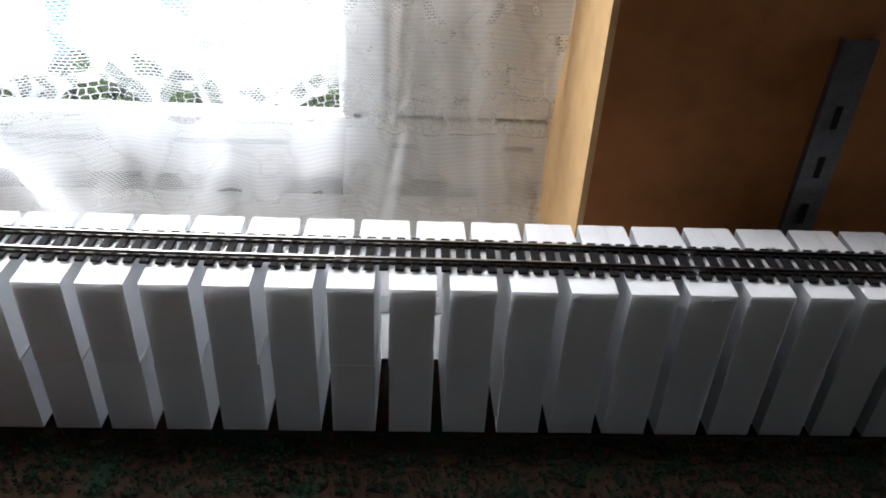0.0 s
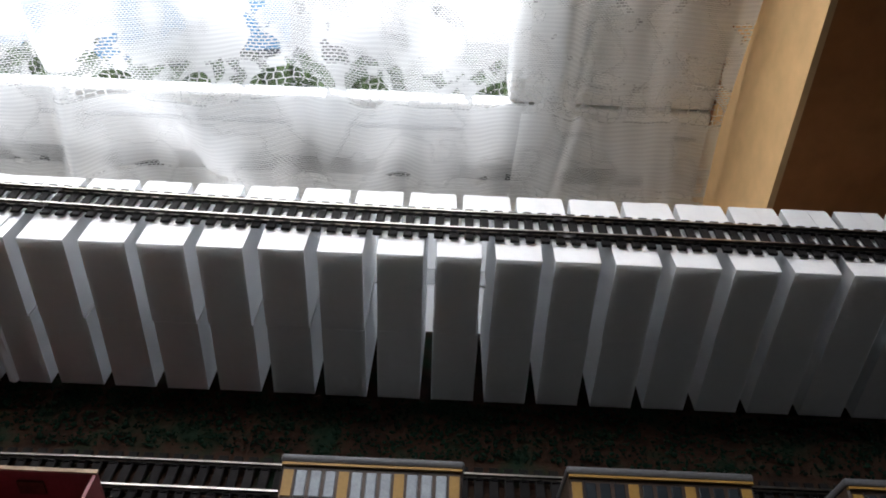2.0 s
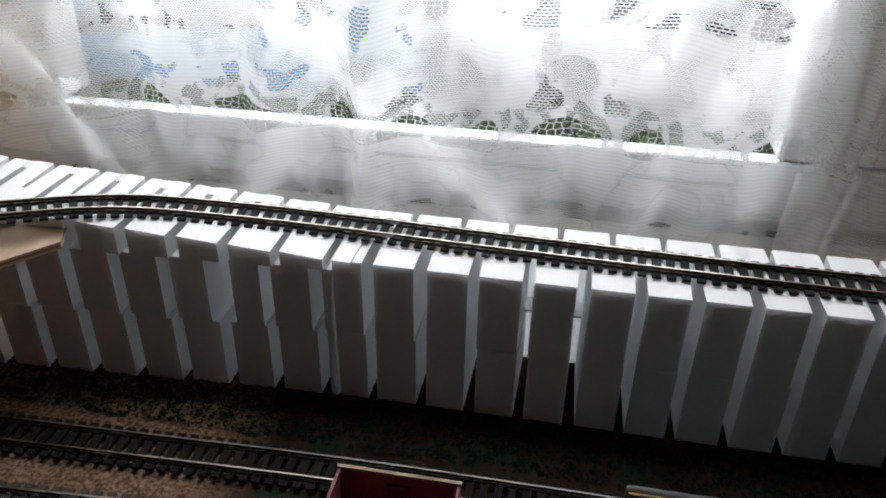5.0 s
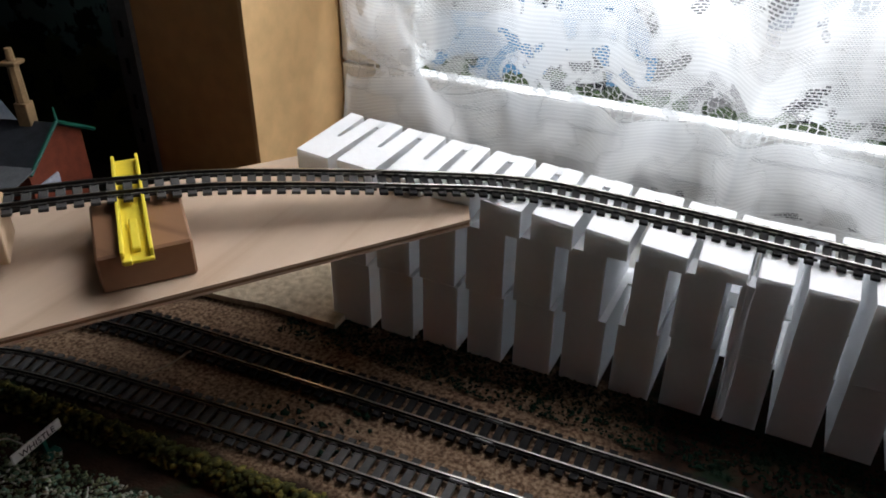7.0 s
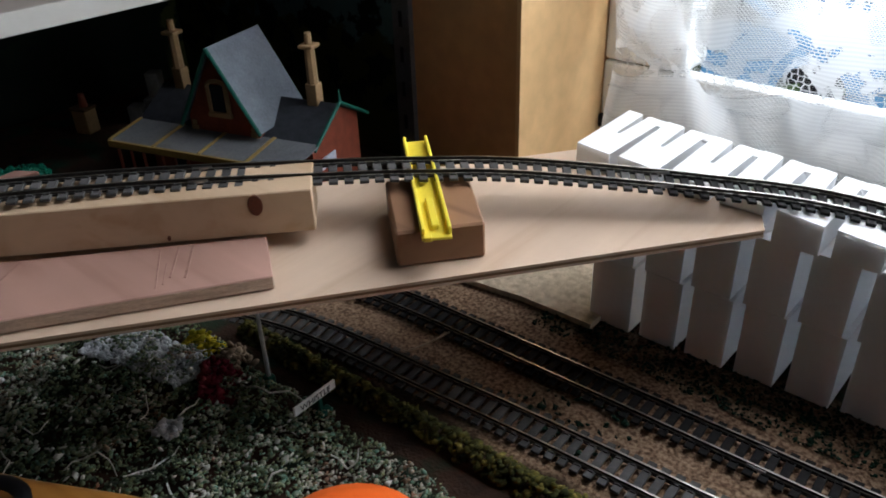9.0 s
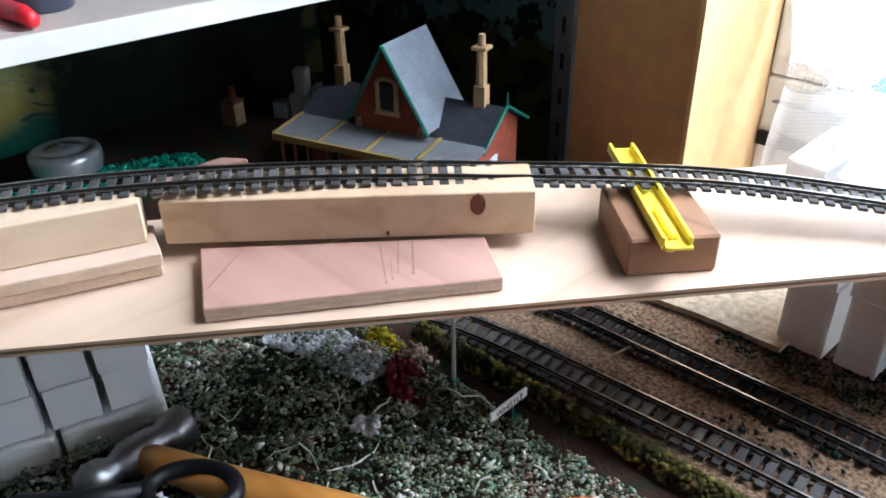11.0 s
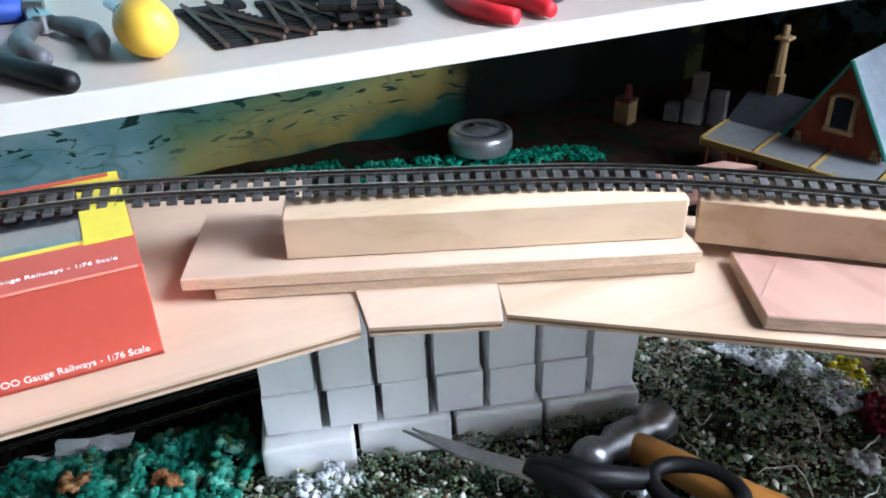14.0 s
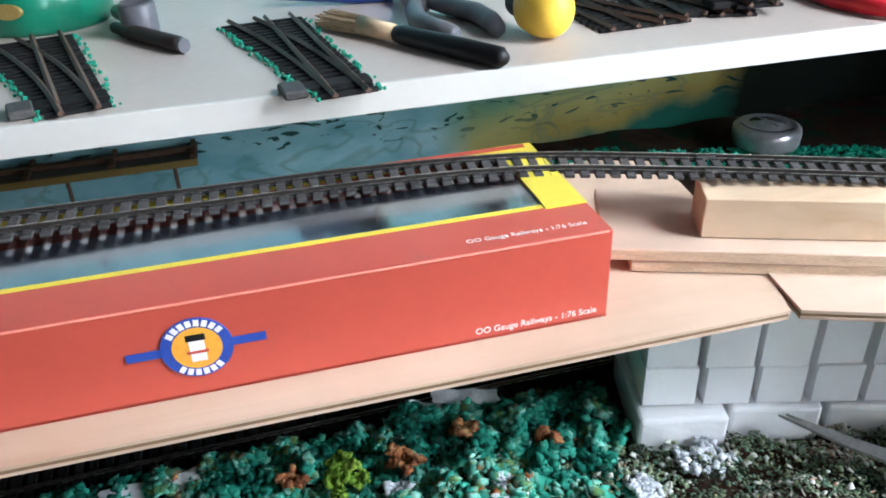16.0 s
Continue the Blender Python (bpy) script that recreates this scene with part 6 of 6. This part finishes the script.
part("rivet", cyl(0.0042, 0.0038, 0.004, (0, 0, 0.001), 18), M_STEEL, sc)
def loop(c, rx, ry, ang, thick):
    pts = []
    for k in range(28):
        a = k * math.tau / 28
        x, y = rx * math.cos(a), ry * math.sin(a)
        pts.append((c[0] + x * math.cos(ang) - y * math.sin(ang), c[1] + x * math.sin(ang) + y * math.cos(ang), 0.004))
    return tube(pts, thick, 10, closed=True)
part("handle", loop((0.046, 0.061), 0.0215, 0.0145, 0.75, 0.0042), M_BLACK, sc, "black plastic loop", True)
part("handle", loop((0.071, 0.030), 0.026, 0.0150, 0.35, 0.0042), M_BLACK, sc, "black plastic loop", True)
part("shank", tube([(-0.004, -0.002, 0.001), (0.015, 0.018, 0.002), (0.031, 0.044, 0.004)], [0.0060, 0.0068, 0.0050], 10), M_BLACK, sc, smooth=True)
part("shank", tube([(-0.004, -0.003, 0.0), (0.022, 0.010, 0.002), (0.047, 0.019, 0.004)], [0.0060, 0.0066, 0.0050], 10), M_BLACK, sc, smooth=True)

hm = thing("hammer", "ball pein hammer with an orange wooden handle", "hammer", pose(-0.768, -0.034, 0.0200, 0, 0, 0))
M_HSTEEL = mat("dark_worn_hammer_steel", (0.24, 0.24, 0.25), 0.36, 0.9, 0.3, 60)
M_HWOOD = wood("orange_varnished_ash", (0.52, 0.23, 0.05), (0.36, 0.14, 0.025), 1.0, 0, 0.3)
mh = Matrix.Rotation(radians(8), 4, "Z") @ Matrix.Rotation(radians(-90), 4, "X")
part("head", revolve([(0.0095, -0.0305), (0.0110, -0.029), (0.0110, -0.019), (0.0075, -0.015), (0.0095, -0.008), (0.0100, 0.006), (0.0070, 0.012), (0.0070, 0.014), (0.0098, 0.019), (0.0105, 0.025), (0.0080, 0.0315), (0.0035, 0.034)], 26, m=mh @ Matrix.Rotation(radians(180), 4, "X")), M_HSTEEL, hm, smooth=True)
part("handle", tube([(-0.006, -0.004, 0), (0.02, 0.009, -0.001), (0.055, 0.026, -0.003), (0.10, 0.048, -0.003), (0.15, 0.073, -0.003), (0.155, 0.0755, -0.003)], [0.0075, 0.0085, 0.0100, 0.0120, 0.0125, 0.008], 18), M_HWOOD, hm, smooth=True)

M_ORANGE = mat("orange_plastic", (0.80, 0.13, 0.02), 0.3, var=0.05, scale=40)
oc = thing("orange_case", "rounded orange plastic case standing in the moss", "plastic case", pose(-0.549, 0.057, terrain_height(-0.549, 0.057) - 0.002, 0, 0, 40))
part("shell", revolve([(0.030, 0.0), (0.038, 0.003), (0.042, 0.012), (0.042, 0.034), (0.037, 0.042), (0.026, 0.046), (0.010, 0.047)], 36), M_ORANGE, oc, smooth=True)
part("label_recess", box(0.026, 0.012, 0.001, (0.014, 0.018, 0.0458), 0.0004), mat("dark_orange_inset", (0.55, 0.07, 0.015), 0.4, var=0.1), oc)

# ---- rolling stock ----
M_CREAM = mat("yellow_cream_panel", (0.30, 0.17, 0.04), 0.45, var=0.15, scale=80)
M_COACH = mat("dark_brown_coach_paint", (0.05, 0.03, 0.02), 0.4, var=0.25, scale=80)
M_COACH_ROOF = mat("grey_coach_roof", (0.10, 0.10, 0.105), 0.5, var=0.15, scale=60)
M_PANE = mat("milky_coach_window", (0.27, 0.30, 0.33), 0.3, var=0.2, scale=120)
M_MAROON_W = mat("maroon_wagon_plastic", (0.20, 0.05, 0.055), 0.5, var=0.2, scale=60)


def coach(x, length, label, lit):
    """A coach body lying on its far side, so that its window side faces up."""
    t = thing("model_coach", label, "model coach", pose(x, 0.2345, 0.0068, 16, 0, 0), "model coaches")
    part("body", box(length, 0.036, 0.032, (length / 2, 0, 0.016), 0.0008), M_COACH, t)
    part("roof", box(length + 0.002, 0.004, 0.034, (length / 2, 0.0195, 0.0165), 0.0015, 2), M_COACH_ROOF, t)
    part("underframe", box(length - 0.004, 0.006, 0.020, (length / 2, -0.020, 0.012), 0.001), M_BLACK, t)
    for k in range(4):
        part("cream_panel", box(0.0046, 0.0125, 0.0008, (0.0035 + (length - 0.007) * k / 3, 0.0075, 0.0322)), M_CREAM, t)
    for k in range(3):
        for j in range(3):
            wx = 0.0035 + (length - 0.007) * (k + 0.5) / 3 + (j - 1) * 0.0066
            w = part("coach_window", box(0.0048, 0.0125, 0.0010, (wx, 0.0075, 0.0322), 0.0004), M_PANE if lit else M_DARKWIN, t)
    for k in range(6):
        part("door_line", box(0.0005, 0.032, 0.0006, (length * (k + 0.5) / 6, -0.001, 0.0322)), M_BLACK, t)
    part("gutter", box(length, 0.0012, 0.0022, (length / 2, 0.0165, 0.0325)), M_CREAM, t)
    part("lower_panel", box(length - 0.001, 0.011, 0.0006, (length / 2, -0.0115, 0.0322)), M_COACH, t)
    return t


coach(-0.160, 0.083, "brown and cream model coach body with milky windows", True)
coach(-0.028, 0.085, "brown and cream model coach body with dark windows", False)
coach(0.101, 0.085, "brown and cream model coach body with dark windows", False)


def wagon(x, y, length):
    t = thing("model_wagon", "maroon open model wagon with a worn rim", "model wagon", pose(x, y, 0.0095))
    W, Hh = 0.034, 0.034
    part("floor", box(length, W, 0.002, (length / 2, 0, 0.010)), M_MAROON_W, t)
    for s in (-1, 1):
        part("side", box(length, 0.0015, Hh - 0.010, (length / 2, s * W / 2, (Hh + 0.010) / 2)), M_MAROON_W, t)
    for ex in (0.0007, length - 0.0007):
        part("end", box(0.0015, W - 0.002, Hh - 0.010, (ex, 0, (Hh + 0.010) / 2)), M_MAROON_W, t)
    part("rim", box(length + 0.001, 0.0020, 0.0012, (length / 2, W / 2, Hh + 0.0006)), M_TANBUSH, t, "worn pale rim")
    part("bracket", box(0.012, 0.0012, 0.008, (length / 2, W / 2 - 0.0014, 0.024)), M_DIRT, t)
    for fx in (0.25, 0.75):
        for s in (-1, 1):
            part("wheel", cyl(0.0062, 0.0062, 0.002, n=18, m=Matrix.Translation((length * fx, s * GAUGE / 2, 0.0032)) @ Matrix.Rotation(radians(90), 4, "X")), M_BLACK, t)
    part("axle_box", box(length * 0.7, 0.020, 0.006, (length / 2, 0, 0.007)), M_BLACK, t)
    return t


wagon(-0.303, 0.2135, 0.062)

# ---- far station canopy and lineside goods ----
cn = thing("platform_canopy", "brown beamed model canopy with a yellow edge", "model building", pose(-1.196, -0.437, 0.018))
M_BEAM = mat("dark_brown_beam", (0.11, 0.06, 0.03), 0.7, var=0.3, scale=80)
part("roof", box(0.034, 0.40, 0.002, (-0.017, -0.20, 0.046)), mat("dusty_canopy_glass", (0.10, 0.09, 0.075), 0.6, var=0.3, scale=60), cn)
for k in range(6):
    part("beam", box(0.036, 0.004, 0.004, (-0.017, -0.003 - 0.065 * k, 0.049)), M_BEAM, cn)
part("ridge_beam", box(0.004, 0.40, 0.004, (-0.017, -0.20, 0.0495)), M_BEAM, cn)
part("fascia", box(0.002, 0.40, 0.006, (0.001, -0.20, 0.044)), M_CANOPY, cn)
for k in range(5):
    part("post", cyl(0.0016, 0.0016, 0.045, (-0.006, -0.02 - 0.085 * k, 0.022), 8), M_BEAM, cn)
crate = thing("goods_crate", "small tan wooden model crate", "crate", pose(-1.150, 0.251, terrain_height(-1.15, 0.251), 0, 0, 20))
part("crate_body", box(0.018, 0.016, 0.024, (0, 0, 0.0120), 0.0008), M_STONE, crate)
part("lid", box(0.020, 0.018, 0.003, (0, 0, 0.0255), 0.0006), M_BEAM, crate)
part("sack", cyl(0.0045, 0.003, 0.014, (0.002, 0, 0.0335), 10), M_BRICK, crate)
pile = thing("goods_stack", "small stack of grey model boxes", "boxes", pose(-1.118, 0.315, terrain_height(-1.118, 0.315), 0, 0, 35))
M_GREYBOX = mat("grey_model_box", (0.16, 0.16, 0.16), 0.7, var=0.2, scale=80)
for dx, dy, s, h, z in ((0, 0, 0.020, 0.026, 0.013), (0.022, 0.004, 0.017, 0.034, 0.017), (0.002, 0.001, 0.014, 0.026, 0.039), (-0.021, -0.004, 0.016, 0.018, 0.009)):
    part("grey_box", box(s, s, h, (dx, dy, z), 0.001), M_GREYBOX, pile)
